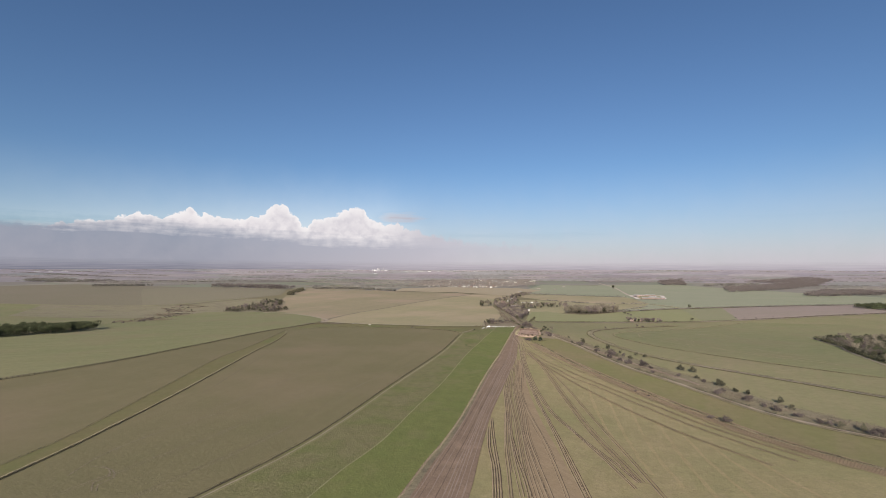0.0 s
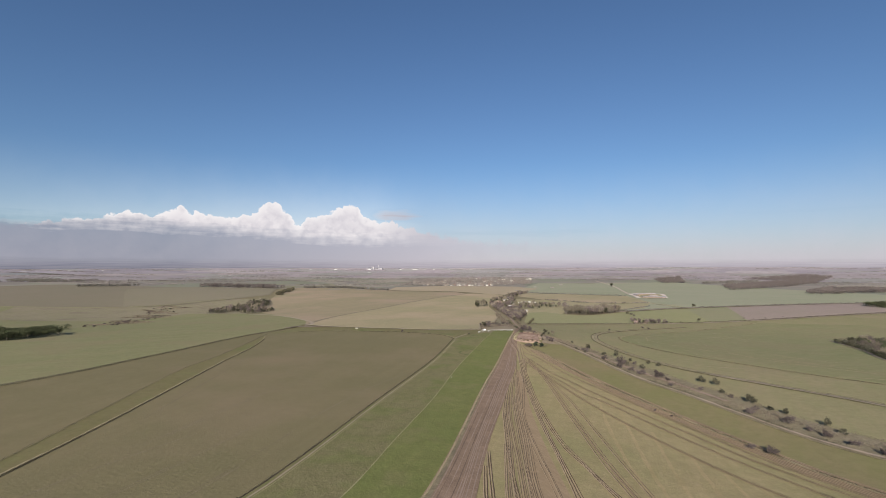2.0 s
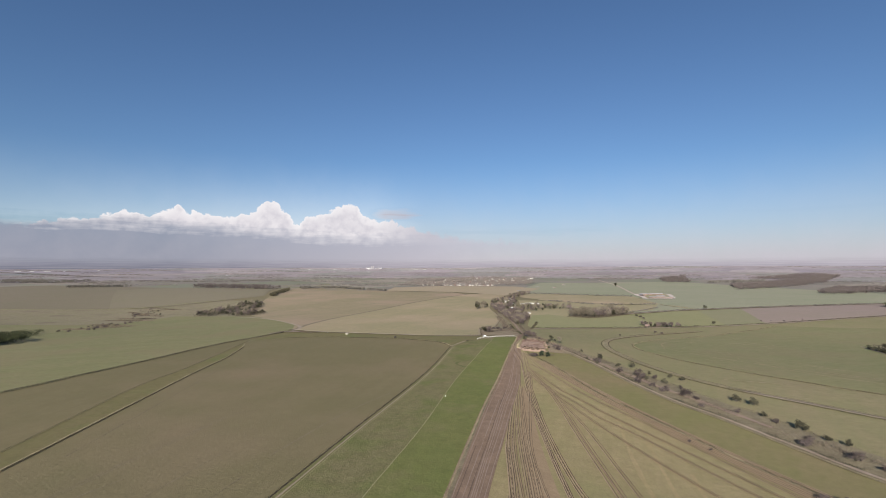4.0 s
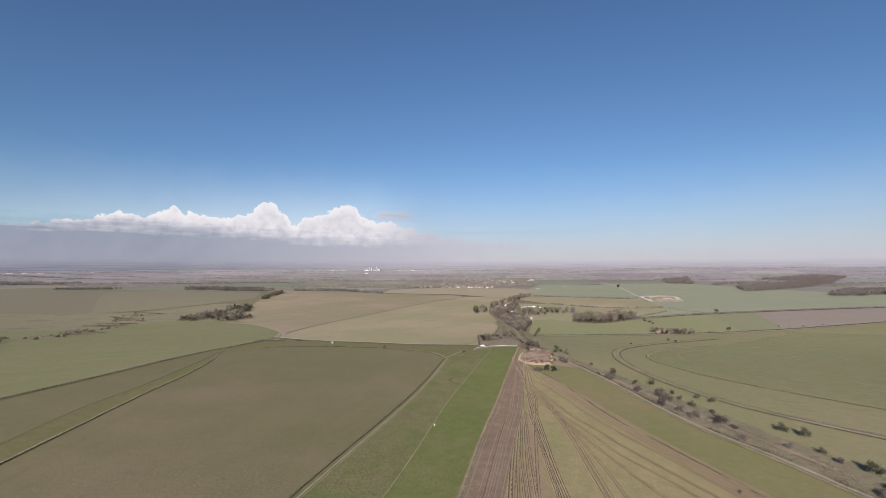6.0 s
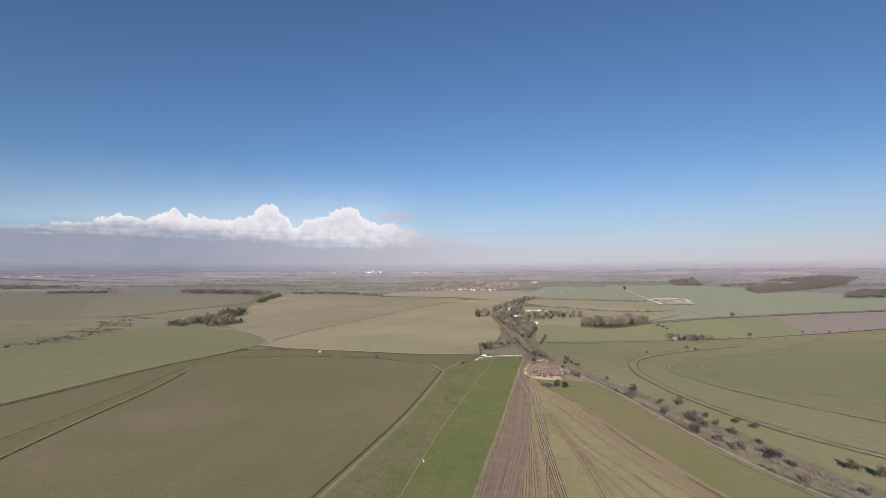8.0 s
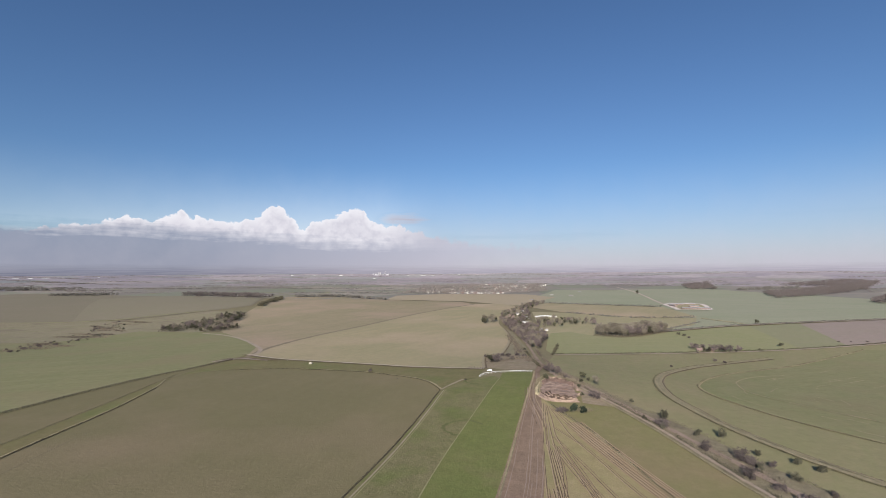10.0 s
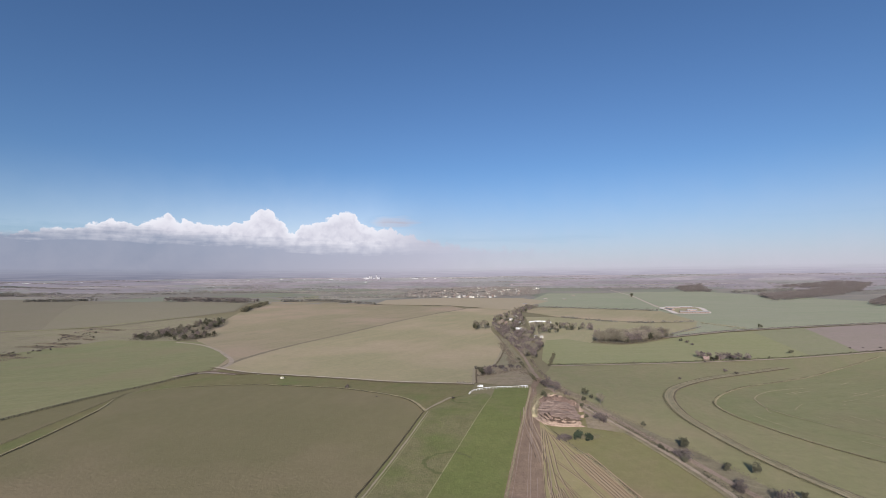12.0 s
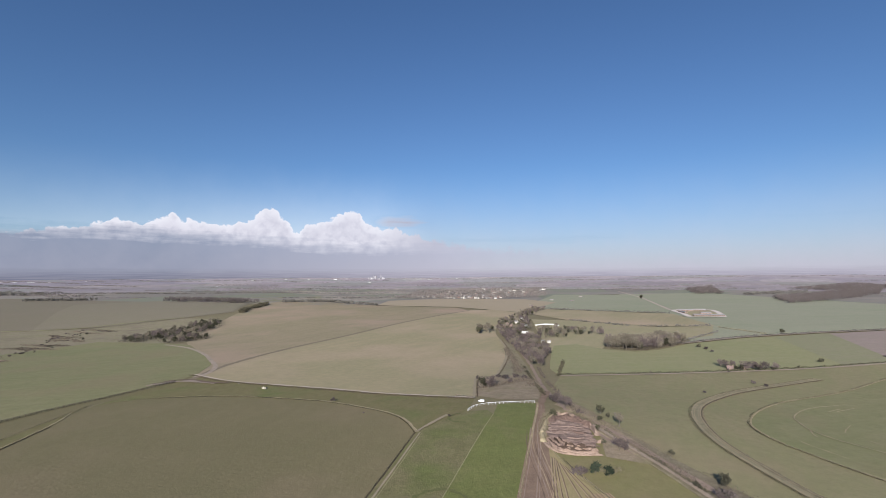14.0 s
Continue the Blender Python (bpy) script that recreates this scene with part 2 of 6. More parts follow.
M["hedge"] = foliage("hedge twigs", (0.050, 0.046, 0.030), (0.110, 0.095, 0.062))
M["tuft"] = foliage("dry tussock", (0.150, 0.128, 0.080), (0.265, 0.226, 0.148))
# bare twigs greyed and lightened, so the colour carries the haze of distance
M["far_twig"] = foliage("hazy far bare woods", (0.165, 0.143, 0.138), (0.225, 0.198, 0.188), 0.08)
M["brown_wood"] = foliage("bare brown woods", (0.092, 0.076, 0.072), (0.142, 0.118, 0.110), 0.06)
M["mid_wood"] = foliage("bare wood with ivy", (0.058, 0.054, 0.040), (0.125, 0.112, 0.086), 0.1)
M["village_tree"] = foliage("bare village trees", (0.120, 0.102, 0.092), (0.190, 0.164, 0.148), 0.1)
M["bramble"] = foliage("dead bramble", (0.115, 0.090, 0.070), (0.215, 0.172, 0.130))
M["thorn"] = foliage("dark thorn twigs", (0.060, 0.047, 0.045), (0.126, 0.101, 0.092))
M["thorn_green"] = foliage("dull thorn leaves", (0.042, 0.040, 0.028), (0.100, 0.092, 0.062))
M["scrub"] = foliage("dead scrub", (0.075, 0.060, 0.046), (0.150, 0.122, 0.094))
M["white"] = plain("white paint", (0.78, 0.77, 0.74), (0.70, 0.69, 0.66), 3.0, 0.5, 0, 0.06)
M["wood"] = plain("weathered timber", (0.23, 0.19, 0.14), (0.15, 0.12, 0.09), 4.0, 0.9)
M["wall"] = plain("painted render", (0.54, 0.495, 0.43), (0.62, 0.58, 0.52), 0.5, 0.85, 0, 0.2)
M["brick"] = plain("brick wall", (0.20, 0.135, 0.11), (0.26, 0.185, 0.15), 1.5, 0.9, 0, 0.25)
M["tile"] = plain("clay roof tiles", (0.20, 0.135, 0.115), (0.165, 0.115, 0.10), 1.0, 0.85, 0, 0.3)
M["slate"] = plain("grey slates", (0.20, 0.19, 0.19), (0.27, 0.25, 0.24), 1.0, 0.7, 0, 0.3)
M["pale_roof"] = plain("pale sheet roof", (0.50, 0.49, 0.48), (0.58, 0.57, 0.56), 0.4, 0.55, 0, 0.15)
M["glass"] = plain("dark window glass", (0.03, 0.035, 0.04), (0.05, 0.055, 0.06), 1.0, 0.1, 0, 0.1)
M["tower"] = plain("pale weathered concrete", (0.29, 0.275, 0.285), (0.245, 0.235, 0.245), 0.02, 0.8, 0, 0.08)


# ---- building helpers ----
HILLS = ((20, 615, 6, 75), (-820, 1020, -26, 300), (430, 760, -9, 190), (130, 310, -5, 90), (1900, 4350, 24, 800), (450, 4650, 14, 560), (-1700, 4350, 10, 1100), (3300, 3400, 18, 800))
NEAR, BEND, REACH = 2000.0, 3371.0, 2940.0


def height(x, y):
    """The lie of the land: low swells near by, and a slow rise to the skyline far off."""
    d = np.hypot(x, y - 160)
    s = np.clip(d - NEAR, 0, REACH)
    z = np.where(d > NEAR, 86 * (1 - d / (NEAR + s / (1 - s / BEND))), 0.0)
    for cx, cy, a, r in HILLS:
        z = z + a * np.exp(-((x - cx) ** 2 + (y - cy) ** 2) / (2 * r * r))
    return z


def lie(x, y):
    return float(height(np.float64(x), np.float64(y)))


def lift(x, y, layer):
    """How far a thin cover lies over the land; it thickens with distance."""
    d = np.hypot(x, y)
    return 0.12 * layer * (1 + d / 2500) + 0.0005 * np.maximum(0, d - 800)


def spline(points, step=8.0, closed=False):
    """A smooth line through a few points of the plan."""
    p = [np.array(q, float) for q in points]
    n, out = len(p), []
    for i in range(n if closed else n - 1):
        a, b, c, d = (p[(i + k) % n] if closed else p[min(max(i + k, 0), n - 1)] for k in (-1, 0, 1, 2))
        m = max(2, int(np.linalg.norm(c - b) / step))
        for k in range(m):
            t = k / m
            out.append(0.5 * (2 * b + (c - a) * t + (2 * a - 5 * b + 4 * c - d) * t * t + (3 * b - a - 3 * c + d) * t ** 3))
    if not closed:
        out.append(p[-1])
    return np.array(out)


def aside(line, off):
    """The line moved off metres to its left."""
    t = np.gradient(line, axis=0)
    t /= np.linalg.norm(t, axis=1)[:, None] + 1e-9
    return line + np.stack([-t[:, 1], t[:, 0]], 1) * (off if np.ndim(off) == 0 else np.asarray(off)[:, None])


def mesh_of(name, verts, faces, material, smooth=False):
    me = bpy.data.meshes.new(name)
    me.from_pydata([tuple(map(float, v)) for v in verts], [], faces)
    me.materials.append(M[material])
    if smooth:
        me.polygons.foreach_set("use_smooth", [True] * len(me.polygons))
    me.update()
    return me


def part(name, me, parent, label=""):
    """A mesh as a part of a thing."""
    ob = new(name, me)
    ob.parent = parent
    return tagged(ob, label)


def thing(name, label, category, group="", at=(0, 0, 0), kind="", turn=0):
    e = new(name)
    e.empty_display_size = 0.5
    e.matrix_basis = pose(*at, 0, 0, turn)
    return tagged(e, label, category, group, kind)


def setting(name, me, label, category, kind="structure"):
    return tagged(new(name, me), label, category, kind=kind)


def field(name, outline, material, label, layer=1, cell=24.0):
    """A field: its outline filled, cut into small facets and laid on the land."""
    bm = bmesh.new()
    vs = [bm.verts.new((x, y, 0)) for x, y in outline]
    bm.faces.new(vs)
    bmesh.ops.triangulate(bm, faces=bm.faces[:])
    for _ in range(9):
        far = [e for e in bm.edges if e.calc_length() > cell * max(1.0, (e.verts[0].co.y + abs(e.verts[0].co.x)) / 700)]
        if not far or len(bm.faces) > 9000:
            break
        bmesh.ops.subdivide_edges(bm, edges=far, cuts=1)
        bmesh.ops.triangulate(bm, faces=[f for f in bm.faces if len(f.verts) > 3])
    for v in bm.verts:
        v.co.z = lie(v.co.x, v.co.y) + float(lift(v.co.x, v.co.y, layer))
    bmesh.ops.recalc_face_normals(bm, faces=bm.faces[:])
    if bm.faces and sum(f.normal.z for f in bm.faces) < 0:
        bmesh.ops.reverse_faces(bm, faces=bm.faces[:])
    me = bpy.data.meshes.new(name)
    bm.to_mesh(me)
    bm.free()
    me.materials.append(M[material])
    return setting(name, me, label, "field")


def ribbon_mesh(name, line, width, material, layer=3, across=2, ragged=0.0, seed=1):
    """A strip of ground along a line."""
    rnd = np.random.RandomState(seed)
    n = len(line)
    rows = []
    for k in range(across + 1):
        off = (k / across - 0.5) * width
        jit = (rnd.rand(n) - 0.5) * ragged if k in (0, across) else 0
        rows.append(aside(line, off + jit * np.ones(n)))
    verts = [(x, y, lie(x, y) + float(lift(x, y, layer))) for r in rows for x, y in r]
    faces = [(k * n + i + n, k * n + i, k * n + i + 1, k * n + i + 1 + n) for k in range(across) for i in range(n - 1)]
    return mesh_of(name, verts, [f[::-1] for f in faces], material)


def ribbon(name, points, width, material, label, category, layer=3, step=6.0, ragged=0.0, seed=1):
    return setting(name, ribbon_mesh(name, spline(points, step), width, material, layer, 2, ragged, seed), label, category)


def shards(rnd, centres, size, up=0.3, flat=1.0):
    """Small three-cornered leaves or twigs round the given centres."""
    n = len(centres)
    a = rnd.randn(n, 3) * (1, 1, flat)
    a[:, 2] += up
    a /= np.linalg.norm(a, axis=1)[:, None]
    b = np.cross(a, rnd.randn(n, 3))
    b /= np.linalg.norm(b, axis=1)[:, None]
    s = np.asarray(size) if np.ndim(size) else np.full(n, size)
    s = (s * (0.6 + 0.8 * rnd.rand(n)))[:, None]
    return centres, a * s, b * s


def leaf_mesh(name, c, a, b, material):
    v = np.concatenate([c - b * 0.5, c + b * 0.5, c + a], 1).reshape(-1, 3)
    return mesh_of(name, v, [(3 * i, 3 * i + 1, 3 * i + 2) for i in range(len(c))], material)


def hedge_mesh(name, line, width, tall, material, per_metre=5.0, size=0.9, seed=2, gap=0.0):
    """A hedge or a strip of tussocks: many small clumps along a line."""
    rnd = np.random.RandomState(seed)
    seg = np.linalg.norm(np.diff(line, axis=0), axis=1)
    run = np.concatenate([[0], np.cumsum(seg)])
    n = int(run[-1] * per_metre)
    s = rnd.rand(n) * run[-1]
    if gap:
        lump = np.sin(s * 0.21 + seed) + np.sin(s * 0.083 + 2 * seed) + 1.2 * rnd.rand(n)
        s = s[lump > gap * 2 - 0.6]
        n = len(s)
    x, y = np.interp(s, run, line[:, 0]), np.interp(s, run, line[:, 1])
    x, y = x + rnd.randn(n) * width * 0.32, y + rnd.randn(n) * width * 0.32
    swell = 0.65 + 0.35 * np.sin(s * 0.37 + seed) * np.sin(s * 0.11)
    z = height(x, y) + tall * swell * rnd.rand(n) ** 0.8 + 0.2 + lift(x, y, 2)
    c, a, b = shards(rnd, np.stack([x, y, z], 1), size, 0.5)
    return leaf_mesh(name, c, a, b, material)


def hedge(name, points, width, tall, material, label, category="hedge", per_metre=5.0, size=0.9, seed=2, gap=0.0):
    return tagged(new(name, hedge_mesh(name, spline(points, 6.0), width, tall, material, per_metre, size, seed, gap)), label, category, kind="stuff")


# ---- the land ----
def ground_sheet():
    xs = np.concatenate([-np.geomspace(900, 4850, 26)[::-1], np.linspace(-880, 880, 75), np.geomspace(900, 4850, 26)])
    ys = np.concatenate([-np.geomspace(300, 1500, 8)[::-1], np.linspace(-280, 1400, 71), np.geomspace(1420, 4950, 44)])
    X, Y = np.meshgrid(xs, ys)
    Z = height(X, Y)
    n = len(xs)
    verts = np.stack([X.ravel(), Y.ravel(), Z.ravel()], 1)
    faces = [(j * n + i, j * n + i + 1, j * n + i + n + 1, j * n + i + n) for j in range(len(ys) - 1) for i in range(n - 1)]
    return setting("ground", mesh_of("ground", verts, faces, "ground", True), "open rolling farmland with rough winter grass", "ground")


ground_sheet()

EDGE_A = [(-186, 60), (-188, 120), (-193, 187), (-198, 222), (-208, 280), (-228, 375), (-244, 450), (-256, 515), (-273, 575), (-287, 604), (-284, 628), (-262, 645), (-212, 656), (-177, 654), (-130, 646), (-98, 631), (-75, 616), (-61, 600), (-51, 580)]
EDGE_B = [(-135, 60), (-120, 120), (-108, 159), (-95, 203), (-87, 250), (-77, 338), (-62, 450), (-56, 510), (-51, 580)]
STRIP_A = [(-202, 60), (-203, 140), (-206, 199), (-215, 240), (-230, 301), (-256, 405), (-262, 466), (-277, 550), (-292, 620)]
FENCE = [(-405, 180), (-380, 240), (-362, 300), (-345, 345), (-333, 390), (-327, 440), (-320, 500), (-316, 560), (-309, 610), (-298, 650), (-287, 700)]
STRAW = [(-84, 60), (-72, 140), (-65, 186), (-57, 222), (-51, 279), (-43, 348), (-34, 456), (-18, 565), (-10, 614)]
TRACK_L = [(-56, 60), (-44, 130), (-37, 170), (-33, 200), (-28, 230), (-23.5, 268), (-18.5, 325), (-12, 393), (-4, 458), (3, 520), (9, 570), (14, 610), (17, 642)]
TRACK_R = [(-20, 60), (-12, 172), (-10, 217), (-7, 268), (-4, 300), (0, 335), (4.8, 380), (8.5, 412), (12.5, 447), (15, 497), (17.5, 540), (18.5, 565), (22, 640)]
EDGE_C = [(17, 570), (26, 540), (43, 500), (61, 437), (78, 397), (91, 368), (107, 330), (121, 300), (136, 263), (161, 226), (195, 185), (250, 130)]
BELT_LOW = [(42, 598), (50, 580), (64, 548), (78, 510), (94, 455), (108, 418), (124, 388), (140, 350), (156, 312), (174, 285), (196, 262), (250, 215)]
BELT_HIGH = [(30, 690), (39, 655), (53, 612), (65, 583), (80, 552), (97, 520), (116, 475), (134, 435), (150, 400), (166, 362), (183, 325), (206, 290), (262, 240)]
RUTS_LEFT = [(13, 436), (11, 390), (9, 322), (10, 254), (10, 209), (10, 120)]
RUTS_RIGHT = [(15, 436), (17, 395), (18, 330), (21, 275), (24, 239), (27, 205), (34, 120)]
CURVE = [(276, 797), (191, 737), (158, 708), (132, 677), (118, 650), (110, 622), (107, 590), (112, 557), (122, 522), (142, 480), (165, 450), (194, 421), (224, 388), (257, 347), (312, 292)]
LOOP = [(420, 880), (340, 812), (263, 746), (197, 700), (168, 672), (150, 648), (140, 626), (140, 602), (148, 580), (163, 552), (188, 520), (222, 484), (265, 440), (330, 385)]
CROSS = [(-292, 735), (-240, 708), (-181, 694), (-129, 682), (-95, 671), (-47, 660), (-24, 655)]
DIAG = [(-280, 712), (-292, 789), (-283, 900), (-253, 1025), (-208, 1218), (-150, 1400), (-100, 1530)]
ROAD = [(44, 755), (120, 780), (202, 810), (300, 850), (400, 894), (560, 960), (760, 1035)]
LANE = [(200, 975), (233, 995), (342, 1068), (470, 1125), (600, 1175), (800, 1250), (1100, 1350)]
MID_RIGHT = [(-25, 657), (-28, 736), (-13, 748), (-5, 830), (-3, 893), (-13, 993), (-22, 1090), (-15, 1250), (20, 1400)]

S = spline
field("field_west", np.concatenate([[(-184, -150)], S(EDGE_A), S(EDGE_B)[::-1][1:], [(-165, -150)]]), "plough", "large brown-green sown field with faint drill rows", 2)
field("field_strip", np.concatenate([[(-203, -150)], S(STRIP_A), S(EDGE_A[:10])[::-1], [(-184, -150)]]), "strip", "narrow strip of rough olive gallop turf", 1)
field("field_far_strip", np.concatenate([[(-480, -150)], S(FENCE), S(STRIP_A)[::-1], [(-203, -150)]]), "plough", "brown sown field between fence and gallop", 1)
field("turf_olive", np.concatenate([[(-165, -150)], S(EDGE_B), [(-40, 600), (-26, 620), (-14, 622)], S(STRAW)[::-1], [(-115, -150)]]), "olive", "worn olive gallop turf with tussocks", 2)
field("turf_green", np.concatenate([[(-115, -150)], S(STRAW), [(-8, 637), (1, 640)], S(TRACK_L)[::-1], [(-96, -150)]]), "green", "bright green mown gallop turf", 2)
field("track_earth", np.concatenate([[(-96, -150)], S(TRACK_L), S(TRACK_R)[::-1], [(-42, -150)]]), "dirt", "wide bare brown earth farm track", 3)
field("field_young_crop", np.concatenate([[(-42, -150)], S(TRACK_R[:12]), S(EDGE_C), [(420, -150)]]), "tram", "thin young crop field scored by wheel ruts", 1)
field("tilled_fan", np.concatenate([S(RUTS_LEFT), S(RUTS_RIGHT)[::-1]]), "till", "warm tilled earth fanning out between wheel ruts", 2, 8)
field("apron", [(19, 556), (15, 515), (11, 450), (20, 468), (34, 502), (27, 538)], "tram", "worn crop where the ruts meet", 2, 8)
field("track_verge", np.concatenate([S([(x + 1.2, y) for x, y in TRACK_L[:10]]), S([(x + 5.0 - 0.4 * i, y) for i, (x, y) in enumerate(TRACK_L[:10])])[::-1]]), "rank", "rough brown grass verge of the earth track", 4, 8)
field("field_middle_strip", np.concatenate([S(EDGE_C), S(BELT_LOW)[::-1]]), "verge_green", "strip of green winter pasture beside the old railway", 1)
field("belt_scrub", np.concatenate([S(BELT_LOW), S(BELT_HIGH)[::-1]]), "rank", "dead scrub grass on an old railway bank", 2)
field("field_east", np.concatenate([S(BELT_HIGH)[::-1], S(ROAD), [(780, 850), (620, 300), (420, 160)]]), "pasture", "wide winter pasture crossed by gallop loops", 1)
field("loop_field", np.concatenate([S(LOOP), [(480, 420), (620, 600), (560, 860)]]), "meadow", "green sown field inside the gallop loop", 2)
field("verge_cross", np.concatenate([S(CROSS), [(-26, 620), (-40, 600), (-51, 582)], S(EDGE_A[9:])[::-1], [(-290, 640)]]), "strip", "olive turf between the field and the track", 1)
field("field_green_west", np.concatenate([S(FENCE), [(-292, 740), (-312, 790), (-356, 844), (-464, 966), (-540, 1006), (-700, 1055), (-720, 900), (-640, 690), (-612, 560), (-640, 420), (-680, 260)]]), "meadow", "pale green sown field beside a post fence", 2)
field("scrub_west", [(-700, 1055), (-540, 1006), (-505, 1010), (-570, 1120), (-662, 1360), (-780, 1375), (-861, 1225), (-985, 1135), (-1150, 1060), (-1000, 850), (-720, 900)], "heath", "tan-green rough land with scattered thorn", 2)
field("field_pale_west", [(-720, 900), (-1000, 850), (-1150, 1060), (-1500, 900), (-900, 350), (-680, 260), (-640, 420), (-612, 560), (-640, 690)], "meadow", "pale green field beyond the conifers", 1)
field("field_stubble_east", np.concatenate([S(CROSS), S(MID_RIGHT), [(20, 1480), (-40, 1560), (-100, 1545)], S(DIAG)[::-1]]), "stubble", "large pale stubble field with tan streaks", 1)
field("field_stubble_west", np.concatenate([S(DIAG), [(-150, 1640), (-392, 1706), (-632, 1880), (-796, 1850), (-759, 1710), (-703, 1483), (-660, 1360), (-568, 1118), (-500, 1006), (-446, 940), (-378, 872), (-338, 825), (-312, 790)]]), "stubble_west", "pale tan stubble field beyond a hedge line", 1)
field("field_fallow_west", [(-780, 1385), (-861, 1235), (-985, 1145), (-1150, 1070), (-1500, 920), (-2300, 1300), (-1900, 1900), (-1216, 1870), (-845, 1780), (-730, 1500)], "fallow", "wide grey-brown fallow field", 1)
field("field_olive_west", [(-790, 1392), (-865, 1245), (-960, 1165), (-1190, 1436), (-1360, 1650), (-1240, 1862), (-850, 1776), (-740, 1510)], "west_olive", "grey-olive winter field beside the scrub", 2)
ribbon("field_edge_pale", [(-1290, 1000), (-1140, 1066), (-985, 1142), (-900, 1210), (-850, 1300), (-785, 1385)], 7, "straw_green", "pale grass margin of the fallow field", "grass line", 4, ragged=3)
field("field_fallow_far", [(-1900, 1910), (-1216, 1880), (-845, 1790), (-796, 1870), (-640, 1900), (-900, 2500), (-2400, 2400)], "meadow", "far grey-green field", 1)
field("field_bright", np.concatenate([S(ROAD[:5]), [(430, 1085), (342, 1064), (233, 990), (180, 934), (147, 914), (112, 926), (86, 962), (56, 944), (46, 872), (38, 790)]]), "bright", "bright green winter wheat below a copse", 2)
field("field_bright_east", np.concatenate([S(ROAD[3:5]), [(450, 920), (520, 1130), (470, 1118), (342, 1060), (240, 995)]]), "bright", "green winter wheat beside the lane", 3)
field("field_pink_edge", [(345, 868), (400, 894), (430, 907), (500, 1124), (470, 1120), (420, 1094), (380, 1072)], "pale_green", "thin green wheat on reddish soil", 3.5)
field("field_pink", [(418, 906), (560, 966), (760, 1041), (1000, 1120), (1200, 1360), (1090, 1340), (800, 1242), (600, 1168), (480, 1118)], "pink", "reddish tilled field beside the lane", 4)
field("field_wheat_far", [(240, 1005), (342, 1075), (470, 1132), (600, 1182), (800, 1258), (1200, 1390), (1700, 2000), (1600, 2600), (900, 2700), (500, 2600), (330, 1600), (370, 1400), (320, 1200)], "bluegreen", "huge smooth field of far winter wheat", 1)
field("field_olive_north", [(-395, 1715), (-150, 1655), (20, 1490), (62, 1605), (150, 1900), (60, 2100), (-250, 2110), (-420, 1960)], "tan_olive", "tan-olive field in front of the far village", 3, 40)
field("field_hamlet", [(50, 870), (62, 940), (86, 962), (112, 928), (125, 966), (226, 1022), (300, 1080), (350, 1205), (249, 1183), (115, 1284), (45, 1300), (44, 1130), (46, 960)], "paddock", "pale green-brown paddocks behind the hamlet", 1.5)
field("field_tan_north", [(115, 1290), (249, 1190), (357, 1215), (368, 1470), (96, 1590), (40, 1450)], "stubble", "tan strip field beyond the hamlet", 2)
field("field_green_north", [(96, 1600), (368, 1485), (410, 1640), (540, 2500), (200, 2500), (60, 1800)], "bluegreen", "pale green field on the far rise", 2)

field("corner_plot", [(-24, 662), (-26, 736), (-12, 746), (8, 752), (21, 748), (25, 700), (19, 652), (-6, 650)], "plot_grass", "rough tan grass in a corner plot", 2, 10)
field("wood_margin", [(-9, 750), (19, 750), (17, 800), (9, 880), (2, 960), (-8, 985), (-6, 900), (-4, 830)], "heath", "rough tan-green grass beside the lane wood", 2, 10)

# ---- distance ----
def patchwork():
    """The far vale: many small fields in muted winter colours."""
    m, nodes, links = nodes_of("far patchwork of fields")
    bsdf = nodes["Principled BSDF"]
    bsdf.inputs["Roughness"].default_value = 0.95
    coord = nodes.new("ShaderNodeTexCoord").outputs["Object"]
    cell = nodes.new("ShaderNodeTexVoronoi")
    cell.inputs["Scale"].default_value = 0.0032
    links.new(coord, cell.inputs["Vector"])
    sep = nodes.new("ShaderNodeSeparateColor")
    links.new(cell.outputs["Color"], sep.inputs[0])
    tones = nodes.new("ShaderNodeValToRGB")
    tones.color_ramp.interpolation = "CONSTANT"
    steps = ((0.0, (0.215, 0.182, 0.142)), (0.2, (0.188, 0.187, 0.118)), (0.40, (0.235, 0.198, 0.158)), (0.58, (0.170, 0.176, 0.108)), (0.72, (0.180, 0.154, 0.122)), (0.90, (0.285, 0.242, 0.184)))
    for k, (at, c) in enumerate(steps):
        e = tones.color_ramp.elements[k] if k < 2 else tones.color_ramp.elements.new(at)
        e.position, e.color = at, (*c, 1)
    links.new(sep.outputs[0], tones.inputs[0])
    fine = noise_node(nodes, links, coord, 0.02, 6.0, 0.7)
    col = mix(nodes, links, ramp(nodes, links, fine, 0.4, 0.8), tones.outputs[0], (0.155, 0.138, 0.126))
    links.new(col, bsdf.inputs["Base Color"])
    return m


M["patchwork"] = patchwork()
field("vale_far", [(-4400, 900), (-2250, 1200), (-1900, 1905), (-900, 2300), (-380, 1720), (-150, 1650), (60, 1640), (210, 2480), (560, 2560), (900, 2660), (1640, 2580), (1750, 2000), (1250, 1400), (2200, 1150), (4400, 900), (4300, 2300), (3000, 3850), (1500, 4650), (0, 4900), (-1500, 4650), (-3000, 3850), (-4300, 2300)], "patchwork", "far vale of small winter fields", 1, 40)


